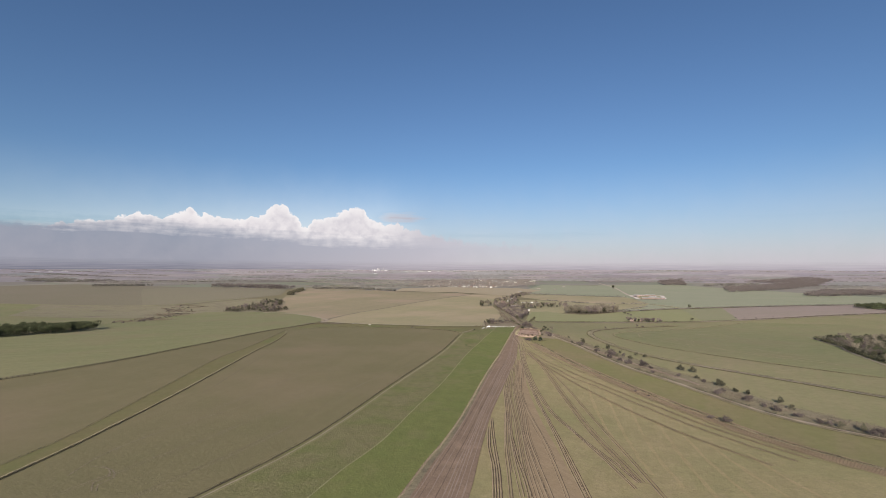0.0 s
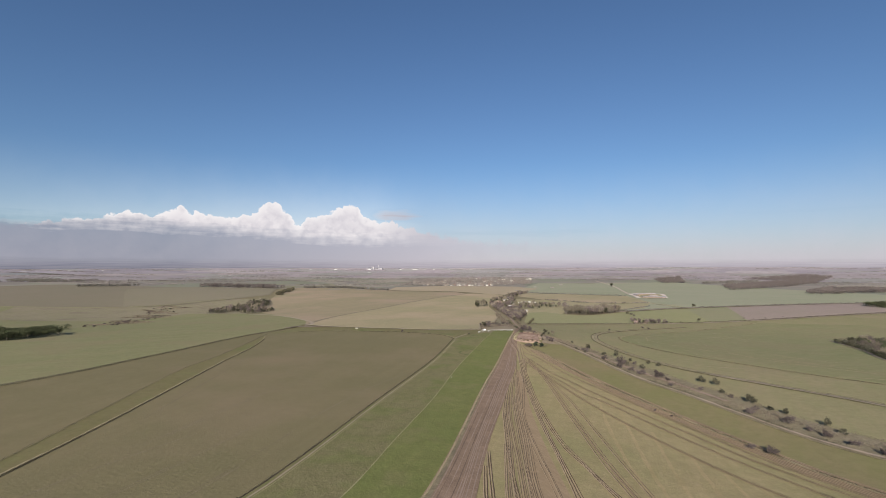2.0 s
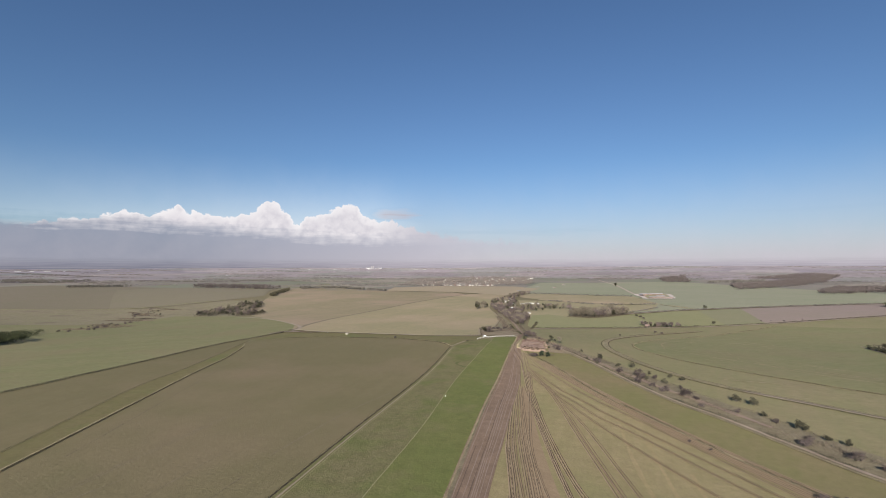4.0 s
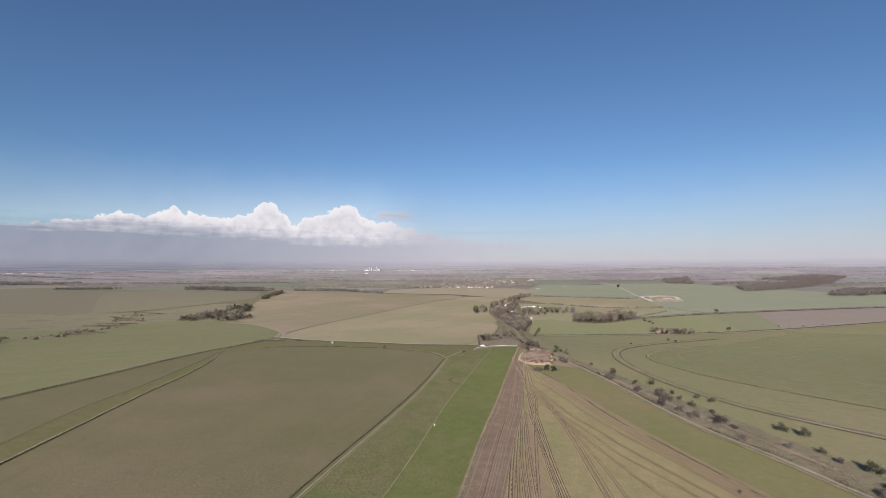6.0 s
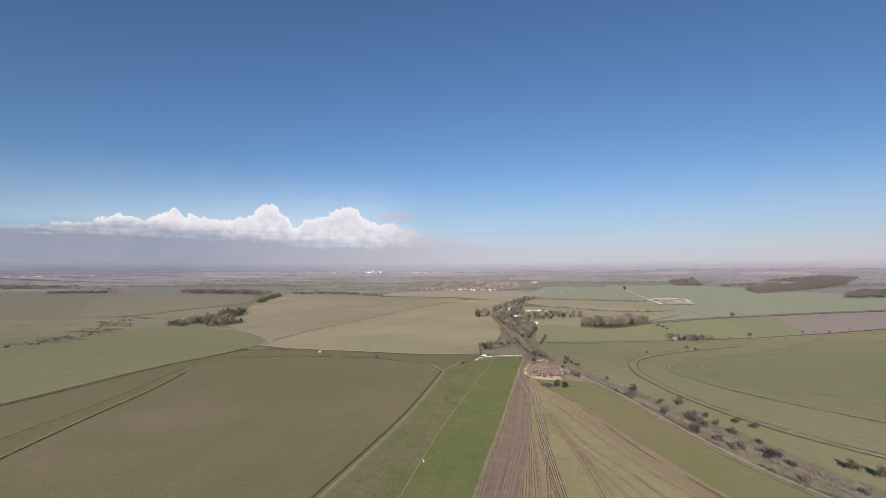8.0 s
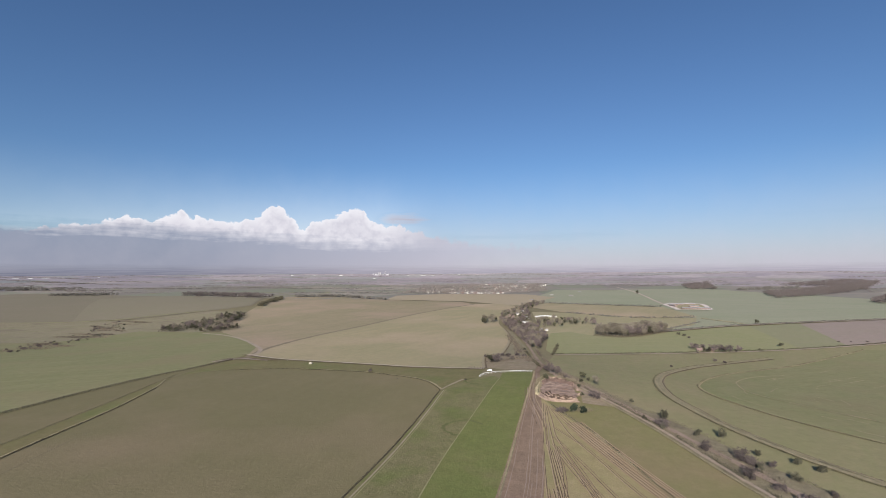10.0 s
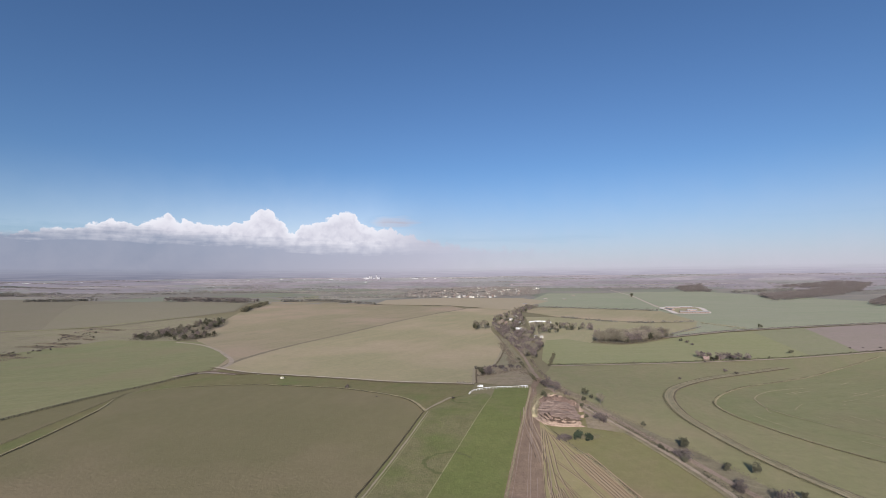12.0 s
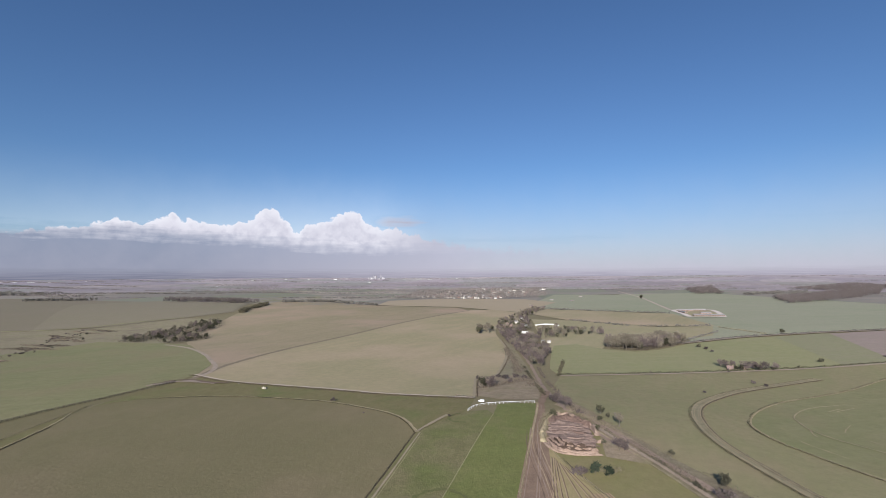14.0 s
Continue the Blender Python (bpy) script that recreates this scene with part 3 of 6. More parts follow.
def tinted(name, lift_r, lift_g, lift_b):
    """The patchwork again, with the haze of distance added to every field tone."""
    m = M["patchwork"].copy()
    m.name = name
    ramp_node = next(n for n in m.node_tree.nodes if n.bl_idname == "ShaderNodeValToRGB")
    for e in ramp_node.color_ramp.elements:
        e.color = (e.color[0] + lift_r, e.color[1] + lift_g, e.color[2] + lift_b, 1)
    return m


def sector(r0, r1, a0, a1, step=6):
    """A piece of a ring round the start, between two headings."""
    inner = [(r0 * math.sin(radians(a)), 160 + r0 * math.cos(radians(a))) for a in range(a0, a1 + 1, step)]
    outer = [(r1 * math.sin(radians(a)), 160 + r1 * math.cos(radians(a))) for a in range(a1, a0 - 1, -step)]
    return inner + outer


# the haze of distance put into the base colours: paler and pinker in the middle, bluer to the sides
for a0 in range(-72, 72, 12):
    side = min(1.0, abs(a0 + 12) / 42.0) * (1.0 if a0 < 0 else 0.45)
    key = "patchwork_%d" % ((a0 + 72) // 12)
    M[key + "_mid"] = tinted("hazy far fields and woods", 0.105 - 0.06 * side, 0.078 - 0.04 * side, 0.125 - 0.04 * side)
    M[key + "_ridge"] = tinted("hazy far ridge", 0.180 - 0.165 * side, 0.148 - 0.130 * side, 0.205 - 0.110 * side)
    field("vale_middle", sector(2900, 3800, a0, a0 + 12), key + "_mid", "fields and woods of the far vale paled by haze", 3, 60)
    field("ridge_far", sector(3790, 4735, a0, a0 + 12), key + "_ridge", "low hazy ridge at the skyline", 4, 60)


def cloud_wall():
    """A bank of cumulus over a grey haze, far beyond the vale; an arc of sky."""
    R, rows, cols = 4740.0, 24, 90
    verts, faces = [], []
    for j in range(rows + 1):
        for i in range(cols + 1):
            az = radians(-72 + 144 * i / cols)
            verts.append((R * math.sin(az), 160 + R * math.cos(az), -20 + 1250 * j / rows))
    n = cols + 1
    faces = [(j * n + i, j * n + i + 1, j * n + i + n + 1, j * n + i + n) for j in range(rows) for i in range(cols)]
    m, nodes, links = nodes_of("cloud bank and haze")
    nodes.remove(nodes["Principled BSDF"])
    coord = nodes.new("ShaderNodeTexCoord").outputs["Object"]
    sep = nodes.new("ShaderNodeSeparateXYZ")
    links.new(coord, sep.inputs[0])

    def calc(op, a, b=0.0, c=0.0):
        k = nodes.new("ShaderNodeMath")
        k.operation = op
        for i, v in enumerate((a, b, c)):
            if isinstance(v, (int, float)):
                k.inputs[i].default_value = v
            else:
                links.new(v, k.inputs[i])
        return k.outputs[0]

    u = calc("MULTIPLY", calc("ARCTAN2", sep.outputs[0], calc("SUBTRACT", sep.outputs[1], 160.0)), 57.296)
    v = calc("MULTIPLY", calc("ARCTANGENT", calc("DIVIDE", calc("SUBTRACT", sep.outputs[2], 86.0), R)), 57.296)
    flat = nodes.new("ShaderNodeCombineXYZ")
    links.new(u, flat.inputs[0])
    links.new(v, flat.inputs[1])
    crest = nodes.new("ShaderNodeValToRGB")
    tops = ((-56, 3.6), (-49.6, 4.1), (-46.3, 4.8), (-43.3, 5.2), (-41.4, 6.2), (-40.3, 5.9), (-39.3, 5.4), (-36.7, 6.7), (-35.5, 6.0), (-32.4, 6.2), (-31.3, 5.7), (-30.3, 6.6), (-29.1, 6.4), (-27.7, 7.7), (-26.4, 7.6), (-25.3, 6.2),
            (-24.1, 4.9), (-23.2, 6.2), (-21.7, 6.5), (-20.3, 7.0), (-18.6, 7.8), (-17.5, 7.6), (-16.6, 6.1), (-14.5, 5.7), (-11.5, 5.3), (-8.5, 4.9), (-2, 4.6), (6, 4.4), (16, 4.0), (32, 2.8))
    for k, (a, top) in enumerate(tops):
        at = (a + 60) / 100
        e = crest.color_ramp.elements[k] if k < 2 else crest.color_ramp.elements.new(at)
        e.position, e.color = at, (top / 10, top / 10, top / 10, 1)
    links.new(calc("DIVIDE", calc("ADD", u, 60.0), 100.0), crest.inputs[0])
    T = calc("MULTIPLY", crest.outputs[0], 10.0)
    billow = noise_node(nodes, links, flat.outputs[0], 0.35, 6.0, 0.55)
    lumps = noise_node(nodes, links, flat.outputs[0], 1.0, 4.0, 0.5)

    def heads(scale):
        """Round cauliflower heads."""
        cells = nodes.new("ShaderNodeTexVoronoi")
        cells.inputs["Scale"].default_value = scale
        wob = nodes.new("ShaderNodeVectorMath")
        wob.operation = "ADD"
        links.new(flat.outputs[0], wob.inputs[0])
        push = nodes.new("ShaderNodeCombineXYZ")
        links.new(calc("MULTIPLY", lumps, 0.8), push.inputs[0])
        links.new(calc("MULTIPLY", billow, 0.8), push.inputs[1])
        links.new(push.outputs[0], wob.inputs[1])
        links.new(wob.outputs[0], cells.inputs["Vector"])
        return cells.outputs["Distance"]

    big, small, tiny = heads(0.62), heads(1.5), heads(3.6)
    edge = calc("ADD", T, calc("MULTIPLY_ADD", big, -0.7, 0.3))
    edge = calc("ADD", edge, calc("MULTIPLY_ADD", small, -0.5, 0.22))
    edge = calc("ADD", edge, calc("MULTIPLY_ADD", tiny, -0.22, 0.1))
    edge = calc("ADD", edge, calc("MULTIPLY_ADD", lumps, 0.5, -0.25))
    over = calc("SUBTRACT", edge, v)
    right = calc("MAXIMUM", calc("MINIMUM", calc("DIVIDE", calc("ADD", u, 12.0), 8.0), 1.0), 0.0)
    soft = calc("MULTIPLY_ADD", right, 1.5, 0.26)
    puff = nodes.new("ShaderNodeClamp")
    links.new(calc("DIVIDE", over, soft), puff.inputs[0])
    # haze, thick at the skyline and gone some degrees above it
    left = ramp(nodes, links, u, 4.0, -14.0)
    deck = calc("MINIMUM", calc("MULTIPLY_ADD", calc("MAXIMUM", calc("SUBTRACT", -18.0, u), 0.0), 0.062, 2.5), 3.75)
    fade = ramp(nodes, links, calc("ADD", v, calc("MULTIPLY_ADD", billow, 1.6, -0.8)), 13.0, 0.3)
    haze = calc("MULTIPLY", calc("POWER", fade, 1.8), calc("MULTIPLY_ADD", ramp(nodes, links, u, -52.0, -24.0), 0.6, 0.4))
    under = nodes.new("ShaderNodeClamp")
    links.new(calc("MULTIPLY_ADD", calc("SUBTRACT", deck, calc("SUBTRACT", v, calc("MULTIPLY", lumps, 0.6))), 1.1, 0.6), under.inputs[0])
    density = calc("MAXIMUM", calc("MULTIPLY", puff.outputs[0], calc("MULTIPLY_ADD", ramp(nodes, links, u, 40.0, -8.0), 0.75, 0.2)), calc("MULTIPLY", haze, 0.95))
    density = calc("MAXIMUM", density, calc("MULTIPLY", under.outputs[0], calc("MULTIPLY", left, 0.9)))
    # a thin grey sheet beside the tallest head, and wisps over the haze
    long = nodes.new("ShaderNodeMapping")
    long.inputs["Scale"].default_value = (0.16, 1.5, 1)
    links.new(flat.outputs[0], long.inputs["Vector"])
    wisp = noise_node(nodes, links, long.outputs[0], 1.0, 5.0, 0.6)

    def streak_at(centre, thick, from_u, to_u, strength):
        """A long flat cloud, ragged along its edges."""
        rise = calc("ABSOLUTE", calc("SUBTRACT", calc("ADD", v, calc("MULTIPLY_ADD", wisp, 1.4, -0.7)), centre))
        body = ramp(nodes, links, rise, thick, 0.0)
        ends = calc("MULTIPLY", ramp(nodes, links, u, from_u, from_u + 2.5), ramp(nodes, links, u, to_u, to_u - 3.5))
        return calc("MULTIPLY", calc("MULTIPLY", body, ends), strength)

    sheet = calc("MAXIMUM", streak_at(6.3, 0.95, -16.5, -8.0, 1.0), streak_at(4.2, 0.5, -9.0, 14.0, 0.5))
    sheet = calc("MAXIMUM", sheet, streak_at(5.6, 0.3, 24.0, 44.0, 0.22))
    density = calc("MAXIMUM", density, sheet)
    # lit heads over a grey sloping deck
    lit = nodes.new("ShaderNodeClamp")
    links.new(calc("MULTIPLY", calc("SUBTRACT", v, calc("MULTIPLY_ADD", wisp, 2.4, calc("MULTIPLY_ADD", lumps, 1.0, calc("SUBTRACT", deck, 1.75)))), 0.62), lit.inputs[0])
    lit2 = calc("MULTIPLY", lit.outputs[0], left)
    fold = nodes.new("ShaderNodeClamp")
    links.new(calc("ADD", calc("MULTIPLY", big, 0.6), calc("ADD", calc("MULTIPLY", small, 0.35), calc("MULTIPLY", tiny, 0.2))), fold.inputs[0])
    tone = mix(nodes, links, fold.outputs[0], (1.0, 0.95, 0.97), (0.74, 0.70, 0.755))
    tone = mix(nodes, links, calc("MULTIPLY", ramp(nodes, links, lumps, 0.48, 0.72), 0.8), tone, (0.68, 0.645, 0.71))
    tone = mix(nodes, links, ramp(nodes, links, over, 0.0, 1.1), (1.03, 0.99, 1.0), tone)
    gray = mix(nodes, links, ramp(nodes, links, v, 0.1, 4.0), (0.330, 0.338, 0.428), (0.320, 0.350, 0.445))
    pale = mix(nodes, links, ramp(nodes, links, v, 0.1, 4.5), (0.625, 0.575, 0.650), (0.58, 0.575, 0.675))
    base = mix(nodes, links, ramp(nodes, links, u, -4.0, -38.0), pale, gray)
    base = mix(nodes, links, calc("MULTIPLY", ramp(nodes, links, billow, 0.35, 0.75), 0.3), base, (0.50, 0.48, 0.55))
    tone = mix(nodes, links, ramp(nodes, links, u, -15.5, -9.0), tone, (0.66, 0.625, 0.69))
    col = mix(nodes, links, lit2, base, tone)
    col = mix(nodes, links, calc("MULTIPLY", sheet, 0.8), col, (0.46, 0.47, 0.57))
    # far ridges painted on the arc, blue haze in their colour, streaked with woods and fields
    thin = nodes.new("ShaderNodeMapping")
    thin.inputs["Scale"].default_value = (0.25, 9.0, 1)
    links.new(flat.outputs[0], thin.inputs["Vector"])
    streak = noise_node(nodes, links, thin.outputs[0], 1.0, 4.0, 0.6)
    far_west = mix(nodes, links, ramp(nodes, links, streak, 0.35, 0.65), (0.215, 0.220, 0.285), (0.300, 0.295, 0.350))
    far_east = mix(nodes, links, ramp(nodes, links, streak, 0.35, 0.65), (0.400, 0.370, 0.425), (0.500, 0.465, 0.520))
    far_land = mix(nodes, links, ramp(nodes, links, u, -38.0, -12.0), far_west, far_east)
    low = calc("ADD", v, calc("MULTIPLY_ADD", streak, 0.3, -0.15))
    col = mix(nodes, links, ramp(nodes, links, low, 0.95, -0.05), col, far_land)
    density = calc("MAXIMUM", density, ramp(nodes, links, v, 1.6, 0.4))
    # the arc glows by itself: cloud light, haze and ridges are all painted
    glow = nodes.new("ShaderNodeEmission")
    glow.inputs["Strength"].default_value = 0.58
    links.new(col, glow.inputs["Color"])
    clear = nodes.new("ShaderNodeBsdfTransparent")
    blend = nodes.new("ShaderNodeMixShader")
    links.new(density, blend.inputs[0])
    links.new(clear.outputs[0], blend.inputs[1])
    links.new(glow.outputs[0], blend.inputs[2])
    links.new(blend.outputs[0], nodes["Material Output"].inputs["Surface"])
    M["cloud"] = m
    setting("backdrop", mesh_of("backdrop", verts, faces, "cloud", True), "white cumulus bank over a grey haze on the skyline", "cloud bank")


cloud_wall()

# ---- tracks, edges and ruts ----
ribbon("track_cross", CROSS, 2.6, "chalk_bright", "pale rutted chalk track across the turf", "track", 4, ragged=1.2)
ribbon("track_curve", CURVE[:7], 4.6, "gallop_mid", "curving pale earth gallop with worn edges", "track", 4, ragged=0.8)
ribbon("track_curve", CURVE[6:11], 3.6, "gallop_mid", "pale worn earth gallop across the pasture", "track", 4, ragged=0.8)
ribbon("track_curve", CURVE[10:], 2.6, "gallop", "narrow worn earth gallop across the pasture", "track", 4, ragged=0.8)
ribbon("gallop_line", aside(spline(CURVE, 6), -2.2), 0.9, "straw", "pale trodden edge of the gallop", "grass line", 6, ragged=0.5)
ribbon("gallop_ditch", aside(spline(CURVE, 6), 3.1), 0.6, "ditch", "thin dark ditch beside the gallop", "ditch", 5, ragged=0.4)
ribbon("gallop_line", aside(spline(CURVE, 6), 2.3), 0.9, "straw", "pale dead grass along the gallop", "grass line", 6, ragged=0.5)
ribbon("gallop_line", aside(spline(LOOP, 6), 0.2), 0.9, "straw", "pale dead grass along the gallop loop", "grass line", 4, ragged=0.6)
ribbon("gallop_line", [(238, 702), (204, 684), (181, 660), (174, 640), (173, 622), (182, 603), (206, 572), (246, 530), (300, 482)], 0.8, "straw", "faint inner gallop line of dead grass", "grass line", 4, ragged=0.6)
ribbon("gallop_line", [(167, 482), (213, 471), (253, 457), (291, 446)], 0.8, "straw", "faint line of dead grass", "grass line", 3, ragged=0.6)
ribbon("gallop_line", [(229, 559), (238, 530), (262, 500), (300, 470)], 0.9, "straw", "faint line of dead grass", "grass line", 3, ragged=0.6)
ribbon("wood_edge_path", [(412, 700), (408, 682), (389, 610), (366, 556), (338, 466)], 2.5, "chalk", "pale path along the wood edge", "path", 4, ragged=0.6)
M["ring"] = land("rank dark turf", (0.108, 0.118, 0.044), (0.122, 0.128, 0.050), (0.098, 0.106, 0.040), 0.05, 0.6)
ring = np.array([(-27 + 11.5 * math.cos(a), 505 + 11.5 * math.sin(a)) for a in np.linspace(0, 2 * math.pi, 41)])
setting("turf_ring", ribbon_mesh("turf_ring", ring[3:30], 1.7, "ring", 3, 2, 1.7, 4), "dark ring of rank turf", "turf ring")
arc = np.array([(-27 + 9 * math.cos(a), 606 + 9 * math.sin(a)) for a in np.linspace(1.9, 4.9, 22)])
setting("turf_ring", ribbon_mesh("turf_ring", arc, 1.6, "ring", 3, 2, 1.0, 5), "dark arc of rank turf", "turf ring")
ribbon("lane_north", [(58, 562), (46, 586), (38, 612), (33, 634), (28, 670), (24, 727), (21, 797), (14, 880), (8, 960), (0, 1060), (-4, 1110), (5, 1250), (60, 1500)], 2.8, "trace", "grey lane running into the wooded hamlet", "lane", 4, ragged=1.0)
ribbon("track_spur", [(19, 636), (22, 655), (27, 682)], 4.5, "dirt", "bare earth spur joining the lane", "track", 5, ragged=0.8)
ribbon("road_pale", ROAD, 4.0, "chalk", "pale farm road under a hedge", "road", 4)
ribbon("lane_far", LANE, 3.6, "chalk", "pale lane between wheat and tilled soil", "lane", 6)
ribbon("field_edge_pale", [(x - 0.7, y) for x, y in EDGE_A[:10]], 1.0, "straw", "pale dead grass along a sown field", "grass line", 4, ragged=0.4)
ribbon("field_edge_pale", aside(spline(EDGE_A[12:], 6), 0.6), 1.5, "straw", "pale worn line round a field corner", "grass line", 4, ragged=0.6)
ribbon("field_edge_pale", aside(spline(CROSS, 6), -3.0), 1.3, "furrow", "brown wheel line beside the chalk track", "wheel line", 4, ragged=0.5)
ribbon("field_edge_pale", aside(spline(MID_RIGHT[:6], 6), -2.4), 0.8, "rut", "brown ditch beside the stubble path", "ditch", 4, ragged=0.4)
ribbon("field_edge_pale", [(x + 1.4, y) for x, y in EDGE_C[1:]], 0.8, "straw", "pale dead grass beside the crop", "grass line", 4, ragged=0.4)
ribbon("path_straw", STRAW, 0.5, "straw_green", "thin line of pale straw grass", "grass line", 2.5, ragged=0.2)
ribbon("path_edge", [(x + 2.2, y) for x, y in EDGE_B], 0.9, "balk_pale", "grey worn path along the field edge", "path", 2.5, ragged=0.25)
ribbon("path_edge", [(x + 3.6, y) for x, y in EDGE_B], 0.4, "straw_green", "pale grass line along the field edge", "grass line", 2.6, ragged=0.15)
ribbon("field_ditch", [(x - 0.3, y) for x, y in EDGE_B], 0.55, "ditch", "thin dark ditch along the sown field", "ditch", 2.6, ragged=0.2)
ribbon("track_fork", [(-51, 582), (-45, 597), (-38, 612)], 2.2, "balk_pale", "worn pale track over the turf", "track", 3, ragged=1.2)
ribbon("track_west", [(-285, 722), (-283, 740), (-298, 775), (-330, 815), (-370, 862), (-440, 930), (-520, 985)], 4.5, "chalk", "pale track curving round a green field", "track", 2.6, ragged=1)
ribbon("mud_west", [(-300, 684), (-284, 704), (-268, 703), (-246, 697)], 5, "gallop", "muddy churned ground at the track crossing", "mud", 5, ragged=4)
ribbon("mud_west", [(-300, 690), (-290, 708), (-276, 709), (-258, 702), (-236, 699)], 3.2, "track_wet", "dark wet mud at the track crossing", "mud", 5.3, ragged=3, seed=5)
ribbon("track_diagonal", DIAG, 7.0, "balk", "dull grass balk between two stubble fields", "balk", 1.8, ragged=2)
ribbon("belt_path", [(a + 3.0, b + 1.5) for a, b in BELT_LOW], 2.0, "chalk", "pale worn path along the scrub bank", "path", 5, ragged=0.6)
ribbon("field_edge_stubble", MID_RIGHT[:6], 2.2, "balk_pale", "brown earth edge path of the stubble field", "path", 2.2, ragged=1)
ribbon("belt_track", [(a * 0.45 + c * 0.55, b * 0.45 + d * 0.55) for (a, b), (c, d) in zip(BELT_LOW[:8], BELT_HIGH[1:9])], 3.6, "trace", "grey-brown track along the old railway bank", "track", 5, ragged=1.0)
ribbon("farm_road", [(404, 1594), (430, 1760), (514, 2304), (545, 2805)], 9, "chalk_bright", "pale road leading to the farm", "road", 4)
ribbon("band_earth", [(33, 520), (55, 455), (76, 400), (98, 350), (118, 305), (140, 255), (190, 180)], 11.0, "till", "tilled earth band along the field edge", "earth band", 2, ragged=1)

RUTS_DEEP = [                                # tractor ruts, each a single wheel line
    ((17, 491), (18, 434), (20, 387), (23, 340), (26, 306), (30, 278), (35, 261), (41, 235), (45, 217), (50, 190)),
    ((19, 480), (21, 408), (23, 356), (26, 318), (29, 291), (34, 268), (40, 242), (46, 222), (53, 196)),
    ((16, 440), (19, 369), (22, 312), (25, 272), (27, 236), (28, 212), (30, 179), (32, 150)),
    ((17, 425), (21, 340), (24, 294), (27, 253), (29, 225), (31, 187), (33, 150)),
    ((5, 383), (2, 330), (3, 271), (5, 235), (7, 208), (9, 191), (11, 160)),
    ((-6, 269), (-4, 233), (-2, 206), (-1, 189), (0, 150)),
    ((-7, 252), (-6, 225), (-4, 206), (-3, 189), (-2, 150)),
]
RUTS_FINE = [                                # drill furrows between the track and the tractor ruts
    ((21, 485), (21, 456), (17, 410), (13, 338), (14, 303), (17, 269), (20, 242), (22, 217), (24, 178)),
    ((9, 412), (6, 370), (5, 321), (7, 267), (8, 228), (9, 199), (12, 165)),
    ((11, 434), (8, 380), (8, 336), (9, 284), (10, 244), (11, 212), (14, 170)),
    ((12, 420), (10, 370), (10, 329), (11, 284), (11, 249), (13, 215), (17, 170)),
    ((6, 390), (3, 335), (4, 294), (4, 252), (5, 220), (8, 176)),
    ((13, 444), (12, 380), (12, 337), (13, 285), (13, 245), (15, 215), (19, 170)),
    ((1, 334), (2, 288), (2, 252), (2, 227), (3, 201), (4, 165)),
]
RUTS_EAST = [                                # lines that swing out along the field edge
    ((21, 512), (34, 486), (46, 449), (57, 419), (70, 392), (90, 350), (108, 308), (124, 270), (150, 225)),
    ((20, 498), (30, 468), (40, 434), (51, 411), (60, 389), (76, 358), (96, 318), (113, 280), (138, 236)),
    ((19, 487), (27, 457), (36, 429), (46, 405), (54, 382), (69, 356), (92, 306), (108, 272), (130, 232)),
    ((20, 478), (28, 446), (37, 417), (44, 393), (57, 354), (78, 300), (95, 262), (116, 225)),
    ((22, 485), (30, 437), (34, 400), (37, 358), (41, 304), (44, 262), (47, 236), (52, 196)),
    ((24, 485), (32, 438), (36, 400), (39, 358), (43, 304), (46, 262), (49, 236), (54, 196)),
    ((33, 429), (39, 395), (45, 352), (49, 306), (52, 268), (55, 230), (58, 184)),
]


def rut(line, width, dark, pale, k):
    """A dark strip for the furrow and a paler strip beside it."""
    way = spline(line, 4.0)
    setting("wheel_rut", ribbon_mesh("wheel_rut", way, width, dark, 2.7, 1, 0.16, k), "dark brown wheel rut in young crop", "wheel rut")
    setting("rut_ridge", ribbon_mesh("rut_ridge", aside(way, -width * 1.15), width * 1.2, pale, 2.7, 1, 0.2, k + 500), "pale ridge beside a wheel rut", "rut ridge")


RUTS_NORTH = [                               # lines that gather towards the gate
    ((19, 552), (17, 520), (15, 490), (13, 444)), ((20, 551), (18, 515), (17, 480), (17, 425)), ((20.5, 550), (20, 520), (20, 490), (21, 456)), ((21, 548), (22, 522), (22, 500), (24, 485)),
    ((22, 546), (26, 522), (30, 500), (36, 480)), ((23, 544), (30, 518), (38, 492), (48, 462)), ((24, 543), (33, 516), (43, 485), (54, 450)),
]
k = 0
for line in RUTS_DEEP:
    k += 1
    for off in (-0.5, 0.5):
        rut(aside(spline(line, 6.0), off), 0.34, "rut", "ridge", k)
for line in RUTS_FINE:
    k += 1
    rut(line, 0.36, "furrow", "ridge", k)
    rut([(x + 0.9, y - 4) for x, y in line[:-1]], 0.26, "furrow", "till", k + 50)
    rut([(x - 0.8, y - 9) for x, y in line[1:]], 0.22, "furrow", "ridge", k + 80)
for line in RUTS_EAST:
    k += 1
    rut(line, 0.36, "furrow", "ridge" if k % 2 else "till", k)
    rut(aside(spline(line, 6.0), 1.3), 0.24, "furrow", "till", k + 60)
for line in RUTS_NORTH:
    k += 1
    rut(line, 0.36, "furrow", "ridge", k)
# paler strips where the drill left the crop thin
for line in (((72, 352), (65, 287), (61, 239), (60, 205)), ((79, 313), (73, 268), (69, 226), (69, 195)), ((87, 287), (82, 244), (79, 209), (78, 185)), ((93, 263), (91, 238), (90, 211), (91, 188)), ((101, 252), (101, 229), (103, 205), (106, 185)),
             ((64, 372), (58, 320), (55, 270), (55, 225)), ((113, 240), (114, 215), (118, 190))):
    k += 1
    ribbon("drill_strip", line, 1.7, "drill", "pale strip of thin crop", "crop strip", 1.6, ragged=0.9, seed=k)


